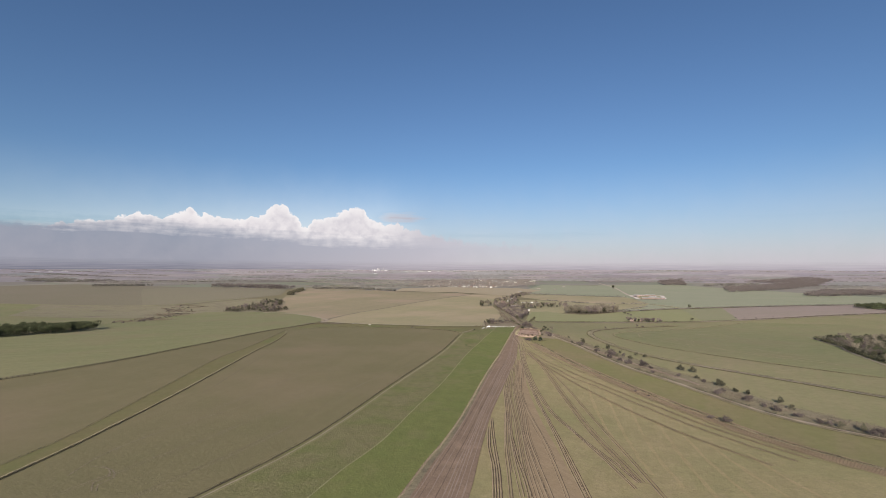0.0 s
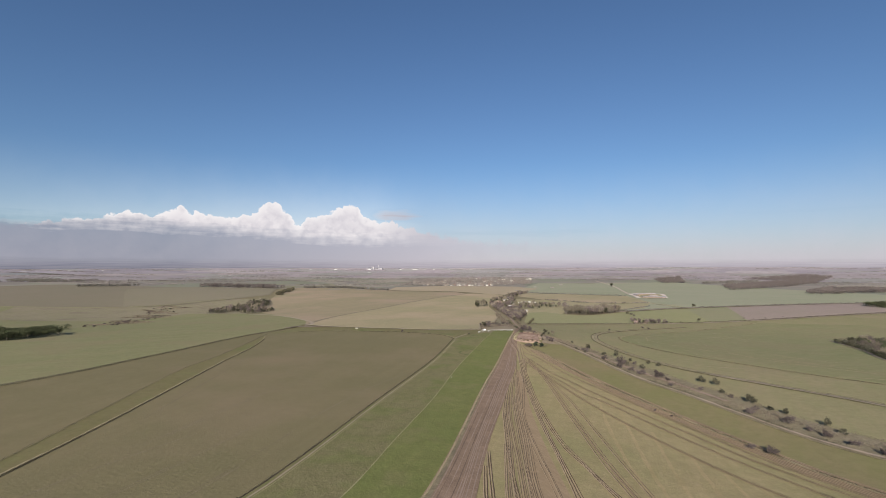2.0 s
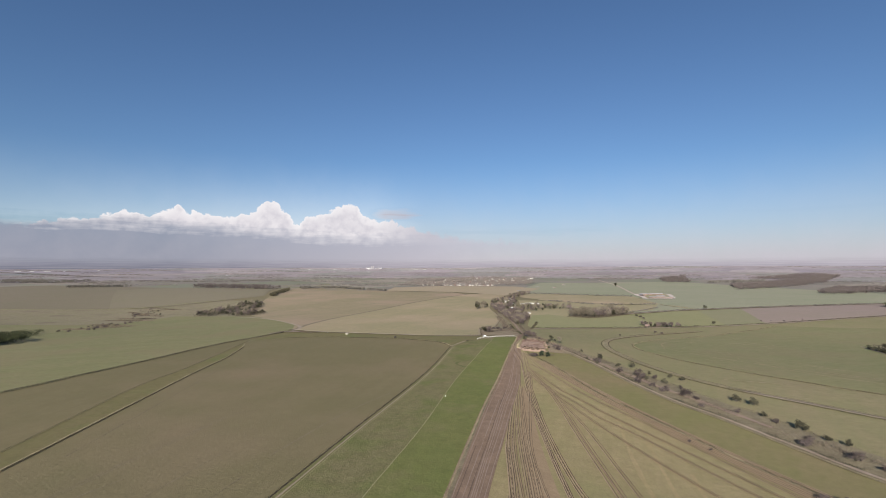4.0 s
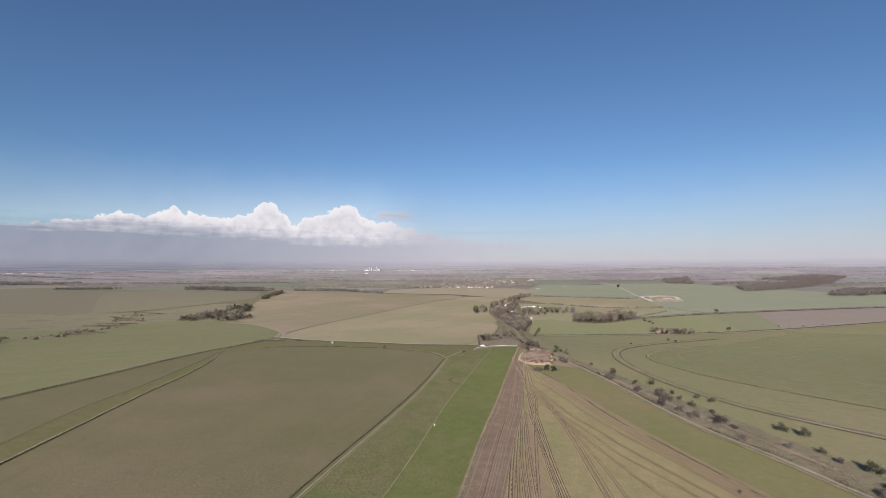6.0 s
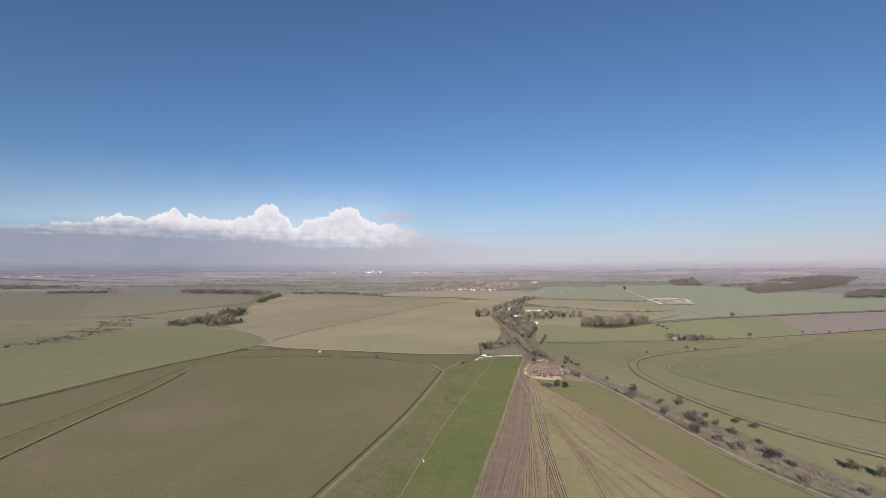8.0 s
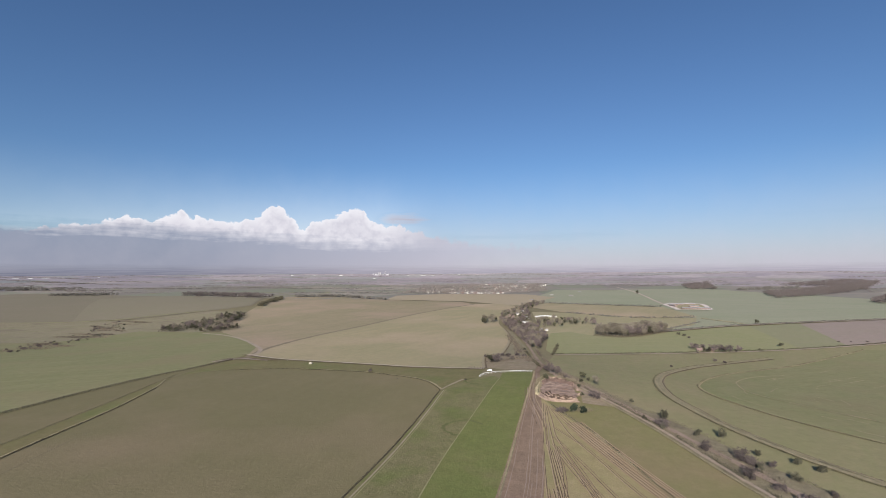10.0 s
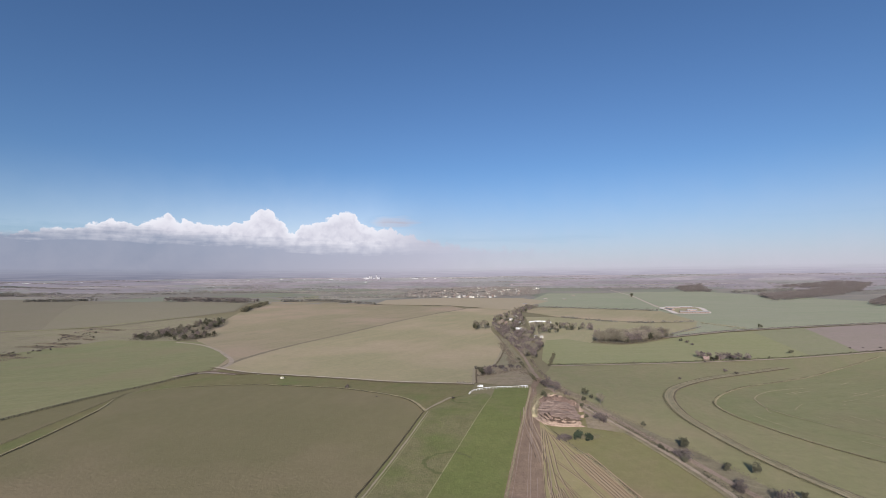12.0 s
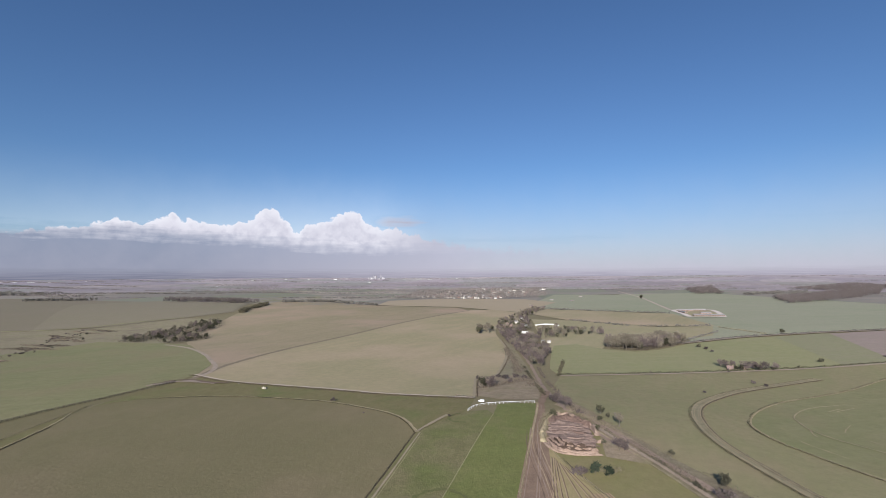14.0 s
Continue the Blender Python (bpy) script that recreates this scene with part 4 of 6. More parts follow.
def evenly(points, count=30):
    """A line cut into equal steps."""
    line = spline(points, 4.0)
    run = np.concatenate([[0], np.cumsum(np.linalg.norm(np.diff(line, axis=0), axis=1))])
    at = np.linspace(0, run[-1], count)
    return np.stack([np.interp(at, run, line[:, 0]), np.interp(at, run, line[:, 1])], 1)


BAND = [(33, 520), (55, 455), (76, 400), (98, 350), (118, 305), (140, 255), (190, 180)]
for off in (-4.6, -3.0, -1.5, 0.2, 1.9, 3.6, 5.0):
    k += 1
    setting("wheel_rut", ribbon_mesh("wheel_rut", aside(spline(BAND, 5.0), off), 0.28, "furrow", 2.8, 1, 0.12, k), "dark drill furrow in tilled earth", "furrow")
    setting("rut_ridge", ribbon_mesh("rut_ridge", aside(spline(BAND, 5.0), off + 0.6), 0.5, "ridge", 2.8, 1, 0.12, k), "pale furrow ridge in tilled earth", "furrow ridge")
for off in (-1.1, 1.1):
    setting("wheel_rut", ribbon_mesh("wheel_rut", aside(spline(CURVE[:11], 5.0), off), 0.4, "straw", 4.6, 1, 0.4, 9), "worn wheel rut in the gallop", "wheel rut")
trace_rnd = random.Random(8)
left_edge, right_edge = evenly(TRACK_L, 60), evenly(TRACK_R, 60)
for share in (0.16, 0.24, 0.33, 0.42, 0.52, 0.60, 0.68, 0.76, 0.84, 0.92):
    k += 1
    first, last = (0, 60) if share in (0.24, 0.68) else (trace_rnd.randint(0, 8), trace_rnd.randint(24, 52))
    way = left_edge * (1 - share) + right_edge * share
    way = aside(way, 0.7 * np.sin(np.linspace(0, trace_rnd.uniform(2, 5), 60) + k))[first:last]
    setting("wheel_rut", ribbon_mesh("wheel_rut", way, 0.4, trace_rnd.choice(["trace", "trace", "track_wet"]), 3.5, 1, 0.3, k), "dried wheel trace on bare earth", "wheel rut")

for j, off in enumerate((0, -1.3, -2.4, -3.8, -5.4, 1.4)):
    way = aside(spline([(15.5, 600), (14, 580), (13.5, 562), (15, 545), (17, 530), (18.5, 508), (17, 480)], 4.0), off)
    setting("wheel_rut", ribbon_mesh("wheel_rut", way[j:len(way) - 2 * j], 0.36, ("trace", "track_wet", "ridge")[j % 3], 3.6, 1, 0.25, 700 + j), "curved wheel trace by the field gate", "wheel rut")

# faint wheel lines in the sown field
tram_rnd = random.Random(31)
for off in (20, 46, 78):
    line = aside(evenly(EDGE_B, 60), off)
    first = tram_rnd.randint(4, 22)
    for gauge in (-0.9, 0.9):
        setting("wheel_line", ribbon_mesh("wheel_line", aside(line[first:first + tram_rnd.randint(10, 22)], gauge), 0.4, tram_rnd.choice(["tramline", "tram_dark"]), 2.4, 1, 0.25, 400 + off), "faint wheel line in the sown field", "wheel line")
for off in (16,):
    line = aside(evenly(EDGE_A[:10], 50), -off)
    setting("wheel_line", ribbon_mesh("wheel_line", line[4 + off:30 + off // 2], 0.5, "tram_dark", 2.4, 1, 0.3, 420 + off), "faint wheel line in the sown field", "wheel line")

for line in (((-166, 177), (-158, 176), (-152, 170), (-153, 164), (-148, 158)), ((-163, 178), (-155, 175), (-149, 169), (-150, 163), (-146, 158)), ((-150, 272), (-167, 223), (-172, 192), (-168, 168)), ((-74, 412), (-87, 377), (-95, 346), (-104, 300))):
    ribbon("wheel_line", line, 0.55, "tramline", "faint pale wheel line in the sown field", "wheel line", 2.5, 4.0, 0.3, 77)

dash = random.Random(19)
loop_line = evenly(LOOP, 120)
for i in range(34):
    first = dash.randint(30, 108)
    way = aside(loop_line, dash.uniform(12, 95))[first:first + dash.randint(2, 6)]
    setting("grass_streak", ribbon_mesh("grass_streak", evenly(way, 8), dash.uniform(0.5, 0.9), "straw", 3, 1, 0.4, 600 + i), "short pale streak of dead grass", "grass line")

# ---- rough grass along the edges ----
hedge("tussock", EDGE_A[:9], 0.7, 0.4, "tuft", "pale dry tussocks along a field edge", "tussocks", 14, 0.26, 3)
hedge("field_hedge", [(x + 0.9, y) for x, y in EDGE_A[:9]], 0.4, 0.4, "hedge", "thin dark grass line along a field edge", "hedge", 10, 0.22, 203)
ribbon("field_ditch", [(x + 0.8, y) for x, y in EDGE_A[:9]], 0.5, "ditch", "thin dark ditch along the sown field", "ditch", 2.6, ragged=0.2)
hedge("tussock", EDGE_A[10:], 0.8, 0.5, "tuft", "pale dry tussocks round a field corner", "tussocks", 14, 0.29, 4)
hedge("field_hedge", aside(spline(EDGE_A[11:], 6), -1.0), 0.5, 0.7, "hedge", "thin dark grass line round a field corner", "hedge", 14, 0.29, 204)
hedge("field_hedge", [(x - 0.7, y) for x, y in EDGE_B], 0.45, 0.5, "hedge", "low dark ragged grass beside a sown field", "hedge", 10, 0.26, 5)
hedge("tussock", [(x + 1, y) for x, y in TRACK_L], 1.1, 0.5, "tuft", "pale dry tussocks beside the earth track", "tussocks", 18, 0.23, 6)
hedge("tussock", EDGE_C, 0.8, 0.5, "tuft", "dry grass along a wire fence line", "tussocks", 16, 0.23, 7)
hedge("field_hedge", [(x + 1, y + 0.5) for x, y in EDGE_C], 0.5, 0.8, "hedge", "thin dark hedge along the crop edge", "hedge", 14, 0.32, 8, 0.2)
hedge("tussock", BELT_LOW, 0.9, 0.6, "tuft", "pale dry grass at the foot of the bank", "tussocks", 16, 0.27, 9)
hedge("bank_scrub", [((a + c) / 2, (b + d) / 2) for (a, b), (c, d) in zip(BELT_LOW, BELT_HIGH)], 8.0, 1.1, "bramble", "tangled brown scrub on the old railway bank", "scrub", 16, 0.38, 10, 0.2)
hedge("bank_scrub", [((a + c) / 2, (b + d) / 2) for (a, b), (c, d) in zip(BELT_LOW, BELT_HIGH)], 9.0, 0.5, "tuft", "pale dead stalks on the old railway bank", "scrub", 6, 0.26, 211, 0.2)
hedge("bank_scrub", [(a + 4.5, b + 2) for a, b in BELT_LOW], 2.5, 1.6, "hedge", "dark bramble along the old railway bank", "scrub", 10, 0.51, 11, 0.5)
hedge("bank_scrub", [((a * 2 + c * 3) / 5, (b * 2 + d * 3) / 5) for (a, b), (c, d) in zip(BELT_LOW, BELT_HIGH)], 6.0, 2.2, "scrub", "dark purple-brown thicket on the old railway bank", "scrub", 10, 0.51, 210, 0.62)
hedge("bank_scrub", BELT_HIGH, 3.0, 1.0, "bramble", "pale rank grass on the old railway bank", "scrub", 6, 0.38, 12, 0.2)
hedge("tussock", aside(spline(CURVE, 6), 3.6), 1.0, 0.6, "bramble", "rough grass along the curving gallop", "tussocks", 8, 0.32, 13)
hedge("tussock", aside(spline(CURVE, 6), -3.6), 0.8, 0.6, "hedge", "dark rough grass along the curving gallop", "tussocks", 8, 0.32, 14)
hedge("tussock", LOOP, 0.9, 0.5, "tuft", "pale rough grass along the gallop loop", "tussocks", 14, 0.29, 15)
hedge("field_hedge", aside(spline(LOOP, 6), -1.2), 0.5, 0.5, "hedge", "low dark hedge along the gallop loop", "hedge", 8, 0.29, 16, 0.3)
hedge("tussock", aside(spline(CROSS, 6), -5.6), 1.0, 0.5, "bramble", "dark rough grass beside the chalk track", "tussocks", 6, 0.32, 17)
hedge("field_hedge", aside(spline(ROAD, 8), 3.4), 1.6, 1.8, "hedge", "clipped dark hedge along the farm road", "hedge", 12, 0.51, 18)
hedge("field_hedge", aside(spline(LANE, 8), 3.5), 2.2, 2.2, "far_hedge", "dark hedge along the far lane", "hedge", 5, 1.4, 19)
hedge("field_hedge", aside(spline(STRIP_A, 8), 0), 0.5, 0.3, "hedge", "low dark grass line along the gallop", "hedge", 10, 0.26, 20)


# ---- trees ----
def limb(verts, faces, a, b, r0, r1, sides=5):
    """A tapered round branch from a to b."""
    a, b = Vector(a), Vector(b)
    d = (b - a).normalized()
    u = d.orthogonal().normalized()
    w = d.cross(u)
    n = len(verts)
    for p, r in ((a, r0), (b, r1)):
        for i in range(sides):
            t = 2 * math.pi * i / sides
            verts.append(tuple(p + (u * math.cos(t) + w * math.sin(t)) * r))
    faces.extend((n + i, n + (i + 1) % sides, n + sides + (i + 1) % sides, n + sides + i) for i in range(sides))


def skeleton_tree(seed, tall, spread, clear):
    """Trunk and limbs of a tree tall metres high; gives the mesh lists and the limbs' ends."""
    rnd = random.Random(seed)
    verts, faces, ends = [], [], []
    lean = Vector((rnd.uniform(-0.05, 0.05), rnd.uniform(-0.05, 0.05), 1)) * tall
    fork = lean * clear
    limb(verts, faces, (0, 0, -0.3), fork, tall * 0.034, tall * 0.024, 7)
    limb(verts, faces, fork, lean * 0.9, tall * 0.022, tall * 0.005, 5)
    ends.append(lean * 0.9)
    for i in range(8):
        t = 2.4 * i + rnd.uniform(-0.4, 0.4)
        start = lean * rnd.uniform(clear * 0.8, 0.7)
        reach = spread * rnd.uniform(0.6, 1.0)
        end = start + Vector((math.cos(t) * reach, math.sin(t) * reach, tall * rnd.uniform(0.12, 0.34)))
        limb(verts, faces, start, end, tall * 0.013, tall * 0.004, 4)
        ends.append(end)
        for k in range(2):
            tip = end + Vector((rnd.uniform(-1, 1), rnd.uniform(-1, 1), rnd.uniform(0.2, 1))) * spread * 0.4
            limb(verts, faces, start.lerp(end, rnd.uniform(0.5, 0.9)), tip, tall * 0.006, tall * 0.002, 3)
            ends.append(tip)
    return verts, faces, ends


def crown_points(rnd, ends, count, puff, low):
    e = np.array([tuple(p) for p in ends])
    c = e[rnd.randint(0, len(e), count)] + rnd.randn(count, 3) * puff
    c[:, 2] = np.maximum(c[:, 2], low + rnd.rand(count) * low * 0.4)
    return c


KINDS = {}


def tree_kind(key, seed, tall, spread, clear, crown, count, size, puff):
    verts, faces, ends = skeleton_tree(seed, tall, spread, clear)
    rnd = np.random.RandomState(seed)
    c, a, b = shards(rnd, crown_points(rnd, ends, count, puff, tall * clear * 0.55), size, 0.6)
    thin = 0.35 if crown.startswith("twig") else 1.0
    KINDS.setdefault(key, []).append((mesh_of("trunk", verts, faces, "bark"), leaf_mesh("crown", c, a, b * thin, crown)))


for q in range(4):
    tree_kind("bare", 20 + q, 11.0, 3.6 + 0.3 * q, 0.28, "twig", 620, 1.25, 0.95)
    tree_kind("grey", 30 + q, 12.5, 3.9, 0.25, "twig_grey", 640, 1.3, 1.05)
    tree_kind("pine", 40 + q, 12.0, 3.0, 0.33, "pine", 760, 0.95, 0.95)
    tree_kind("ivy", 50 + q, 9.0, 2.7, 0.2, "ivy", 640, 0.8, 0.8)
    tree_kind("thorn", 60 + q, 3.8, 1.9, 0.08, "thorn", 700, 0.40, 0.45)
    tree_kind("holly", 80 + q, 5.4, 1.7, 0.08, "holly", 900, 0.55, 0.5)
    tree_kind("dark_thorn", 70 + q, 3.8, 1.5, 0.06, "thorn_green", 620, 0.42, 0.42)

NAMES = {"bare": ("bare_tree", "leafless brown winter tree"), "grey": ("ash_tree", "leafless grey-brown ash tree"), "pine": ("pine_tree", "dark green pine tree"),
         "ivy": ("ivy_tree", "dull green ivy-clad tree"), "thorn": ("thorn_bush", "leafless brown thorn bush"), "holly": ("holly_bush", "dense dark green holly bush"), "dark_thorn": ("thorn_bush", "dark evergreen thorn bush")}
pick = random.Random(5)


def plant(kind, x, y, size, where, group):
    """One tree: its trunk and its crown."""
    name, look_of = NAMES[kind]
    trunk, crown = pick.choice(KINDS[kind])
    e = thing(name, look_of + " " + where, "bush" if "bush" in name else "tree", group, (x, y, lie(x, y) + float(lift(x, y, 1))), turn=pick.uniform(0, 360))
    s = size * pick.uniform(0.85, 1.15)
    e.scale = (s * pick.uniform(0.7, 1.25), s * pick.uniform(0.7, 1.25), s * (0.8 if kind == "thorn" else 1.0))
    part("trunk", trunk, e)
    part("crown", crown, e)
    return e


def inside(poly, x, y):
    hit = False
    for (x0, y0), (x1, y1) in zip(poly, poly[1:] + poly[:1]):
        if (y0 > y) != (y1 > y) and x < (x1 - x0) * (y - y0) / (y1 - y0) + x0:
            hit = not hit
    return hit


CLEAR = ((24, 1066), (44, 972), (52, 968), (4, 1160), (13, 1222), (-4, 1190), (66, 1195))


def grove(poly, gap, kinds, size, where, group, most=300):
    """A wood: trees spread over a piece of the plan."""
    xs, ys = [p[0] for p in poly], [p[1] for p in poly]
    count, y = 0, min(ys)
    while y < max(ys):
        x = min(xs) + pick.uniform(0, gap)
        while x < max(xs):
            px, py = x + pick.uniform(-0.4, 0.4) * gap, y + pick.uniform(-0.4, 0.4) * gap
            if inside(poly, px, py) and count < most and not any(abs(px - a) < 8 and -42 < py - b < 6 for a, b in CLEAR):
                plant(pick.choice(kinds), px, py, size, where, group)
                count += 1
            x += gap
        y += gap


# thorns on the old railway bank: thickset purple-brown ones, and dark green ones that stand taller
for x, y, z in ((82, 522, 1.3), (92, 490, 1.2), (95, 496, 1.2), (100, 464, 1.5), (106, 452, 1.2), (105, 481, 1.5), (111, 442, 1.4), (107, 477, 1.2), (115, 476, 1.2), (121, 432, 1.5), (125, 425, 1.1), (125, 451, 0.9),
                (122, 410, 1.0), (139, 401, 1.1), (152, 386, 0.9), (148, 353, 1.3), (160, 337, 1.3), (164, 326, 1.1), (167, 317, 1.1), (172, 305, 1.1), (177, 294, 1.2), (180, 291, 1.0), (192, 273, 1.3), (155, 362, 1.0)):
    plant("thorn", x, y, z * (0.92 if z > 1.2 else 0.78), "on the old railway bank", "thorns on the railway bank")
for x, y, z in ((75, 532, 0.9), (87, 535, 1.3), (81, 518, 1.0), (99, 516, 0.9), (108, 510, 1.3), (96, 511, 0.9), (108, 472, 1.0), (118, 463, 1.2), (115, 489, 0.9), (128, 481, 1.2), (134, 474, 1.0), (149, 424, 1.3), (156, 417, 1.3),
                (151, 396, 1.0), (159, 376, 1.3), (163, 361, 1.0), (168, 354, 1.1), (178, 334, 1.3), (178, 322, 1.1), (184, 288, 1.0), (191, 282, 1.1), (76, 565, 0.7)):
    plant("dark_thorn", x, y, z * (0.92 if z > 1.2 else 0.75), "on the old railway bank", "evergreen thorns on the railway bank")
for x, y, z in ((120, 296, 0.8), (126, 290, 1.0), (99, 342, 0.4), (93, 352, 0.35)):
    plant("thorn", x, y, z, "standing in a field hedge", "thorns in the hedge")
# round the clay pit
for x, y, kind, z in ((25, 609, "ivy", 0.55), (34, 630, "bare", 0.6), (31, 641, "bare", 0.6), (37, 636, "bare", 0.5), (28, 650, "thorn", 1.2), (54, 624, "ivy", 0.6), (50, 605, "ivy", 0.5), (46, 590, "ivy", 0.4), (46, 572, "dark_thorn", 0.6), (60, 601, "grey", 0.6),
                      (52, 565, "bare", 0.6), (55, 568, "thorn", 1.2), (57, 617, "dark_thorn", 0.6), (36, 537, "holly", 0.8), (41.5, 536.5, "holly", 0.78), (28, 535, "thorn", 1.1), (31, 537, "thorn", 0.9), (27, 567, "thorn", 0.4), (41, 620, "thorn", 0.9)):
    plant(kind, x, y, z, "beside the clay pit", "trees round the clay pit")
# the corner plot beside the stubble field
for x, y, kind, z in ((-20, 692, "ivy", 0.7), (-16, 690, "bare", 0.75), (-14, 702, "bare", 0.7), (-21, 705, "ivy", 0.6), (0, 716, "thorn", 1.1), (-4, 731, "thorn", 1.3), (5, 738, "thorn", 1.2), (-10, 738, "thorn", 1.0), (12, 735, "thorn", 1.0), (-27, 728, "thorn", 0.8)):
    plant(kind, x, y, z, "in a rough corner plot", "trees in the corner plot")
plant("thorn", -124, 648, 0.8, "alone on the turf", "")
plant("thorn", -92, 617, 0.3, "alone on the turf", "")
plant("thorn", -36, 608, 0.45, "alone on the turf", "")
# woods
grove([(36, 838), (48, 884), (45, 950), (30, 1062), (10, 1090), (-6, 1100), (-20, 1120), (-20, 1095), (-7, 970), (4, 925), (20, 800), (30, 790)], 7.0, ["bare", "bare", "grey", "bare", "bare", "ivy"], 0.6, "in the lane-side wood", "trees of the lane-side wood", 200)
grove([(-20, 1095), (30, 1062), (40, 1160), (40, 1340), (95, 1600), (60, 1600), (5, 1360), (-25, 1220)], 14, ["bare", "bare", "ivy", "grey"], 0.65, "in the hamlet", "trees of the hamlet", 130)
grove([(40, 1000), (80, 1025), (100, 1060), (150, 1052), (150, 1090), (110, 1120), (85, 1130), (45, 1125)], 12, ["grey", "bare", "ivy", "grey"], 0.7, "behind the hamlet", "trees behind the hamlet", 90)
grove([(118, 932), (147, 919), (180, 938), (235, 995), (222, 1028), (170, 990), (125, 968)], 7.0, ["grey", "grey", "ivy", "bare", "grey"], 0.92, "in a small copse", "trees of the copse", 110)
hedge("copse_undergrowth", [(122, 934), (148, 925), (178, 944), (230, 998)], 6, 3.0, "scrub", "grey-brown undergrowth of the copse", "undergrowth", 16, 0.6, 71)
grove([(-52, 1055), (-25, 1070), (-26, 1110), (-48, 1110)], 10, ["ivy", "grey"], 0.9, "beside the stubble field", "trees beside the stubble", 20)
grove([(206, 812), (262, 832), (258, 852), (212, 852)], 6.5, ["bare", "thorn", "bare", "ivy"], 0.5, "beside the farm cottage", "trees of the cottage", 34)
SCRUB_WOOD = [(-646, 1038), (-590, 1025), (-577, 1075), (-568, 1120), (-587, 1218), (-650, 1330), (-690, 1345), (-668, 1260), (-655, 1160), (-662, 1090)]
SCRUB_CLUMP = [(-556, 1014), (-516, 998), (-486, 1031), (-515, 1085), (-560, 1072)]
grove([(-612, 490), (-578, 555), (-566, 600), (-600, 640), (-655, 705), (-690, 745), (-715, 725), (-700, 620), (-650, 480)], 9, ["pine"], 0.72, "in a dense belt", "pines of the belt", 150)
grove([(414, 684), (395, 610), (373, 560), (345, 470), (420, 470), (560, 640), (520, 705)], 10.0, ["ivy", "grey", "bare", "pine", "ivy"], 0.65, "in the field wood", "trees of the field wood", 290)
grove([(790, 1200), (778, 1150), (793, 1095), (900, 1060), (1000, 1150), (920, 1260)], 13, ["pine", "ivy", "pine"], 0.85, "on the far field", "pines on the far field", 110)
scrub = random.Random(11)
for i in range(64):
    t = scrub.random()
    x, y = -650 - 190 * t + scrub.uniform(-25, 25), 780 + 400 * t + scrub.uniform(-40, 40)
    plant(scrub.choice(["thorn", "thorn", "thorn", "dark_thorn"]), x, y, scrub.uniform(0.5, 0.95), "on the scrub land", "thorns of the scrub land")
for i in range(16):
    t = scrub.random()
    x, y = -655 - 180 * t + scrub.uniform(-25, 25), 780 + 400 * t + scrub.uniform(-40, 40)
    w = scrub.uniform(18, 45)
    hedge("bank_scrub", [(x - w, y + w * 0.25), (x, y + scrub.uniform(-8, 8)), (x + w, y - w * 0.2)], scrub.uniform(8, 18), 1.6, scrub.choice(["bramble", "scrub", "bramble"]), "low brown thicket on the scrub land", "scrub", 9, 0.9, 300 + i, 0.2)
for x, y, z in ((-640, 770, 1.0), (-655, 800, 1.2), (-662, 830, 1.0), (-650, 745, 0.9), (-670, 860, 1.1), (-680, 890, 1.0), (-690, 915, 1.2)):
    plant("thorn", x, y, z, "along a field edge", "thorns along the field edge")
for x, y, kind, z in ((236, 962, "dark_thorn", 1.0), (239, 948, "thorn", 1.0), (239, 930, "thorn", 1.0), (332, 888, "dark_thorn", 1.2), (410, 1110, "ivy", 0.7), (205, 762, "thorn", 0.9), (210, 752, "thorn", 0.9), (148, 715, "thorn", 0.5),
                      (266, 845, "thorn", 1.0), (290, 852, "dark_thorn", 0.7), (424, 932, "thorn", 0.6), (440, 934, "thorn", 0.5), (461, 936, "thorn", 0.6), (500, 955, "thorn", 0.6), (130, 790, "thorn", 0.6), (480, 2150, "ivy", 1.3)):
    plant(kind, x, y, z, "standing in the open fields", "lone field thorns")


def far_wood(name, poly, tall, material, label, seed, gap=16.0, leaf=2.6, per=44):
    """A wood too far off to count its trees."""
    rnd = np.random.RandomState(seed)
    xs, ys = [p[0] for p in poly], [p[1] for p in poly]
    pts = []
    for _ in range(int((max(xs) - min(xs)) * (max(ys) - min(ys)) / gap ** 2)):
        x, y = rnd.uniform(min(xs), max(xs)), rnd.uniform(min(ys), max(ys))
        if inside(poly, x, y):
            pts.append((x, y, tall * rnd.uniform(0.7, 1.15)))
    p = np.repeat(np.array(pts), per, 0)
    n = len(p)
    r = rnd.rand(n) ** 0.5 * gap * 0.55
    t = rnd.rand(n) * 6.283
    c = np.stack([p[:, 0] + r * np.cos(t), p[:, 1] + r * np.sin(t), height(p[:, 0], p[:, 1]) + lift(p[:, 0], p[:, 1], 2) + p[:, 2] * (1 - 0.9 * rnd.rand(n) ** 1.6)], 1)
    c, a, b = shards(rnd, c, leaf, 0.7)
    return tagged(new(name, leaf_mesh(name, c, a, b, material)), label, "wood", kind="stuff")


grove(SCRUB_WOOD, 15, ["ivy", "ivy", "bare", "ivy", "grey"], 0.85, "in the long scrub wood", "evergreens of the scrub wood", 90)
grove(SCRUB_CLUMP, 13, ["bare", "bare", "ivy", "grey"], 0.75, "in a clump beside the scrub wood", "trees of the scrub clump", 40)
far_wood("scrub_wood", SCRUB_CLUMP, 4.0, "scrub", "brown understorey of the clump", 66, 10, 0.9, 50)
far_wood("scrub_wood", SCRUB_WOOD, 5.0, "mid_wood", "long wood of bare brown trees on the scrub land", 60, 13, 1.2, 70)
far_wood("field_wood", [(410, 680), (392, 610), (370, 560), (345, 474), (420, 474), (555, 640), (520, 702)], 5.5, "mid_wood", "dark tangled understorey of the field wood", 63, 9, 1.2, 40)
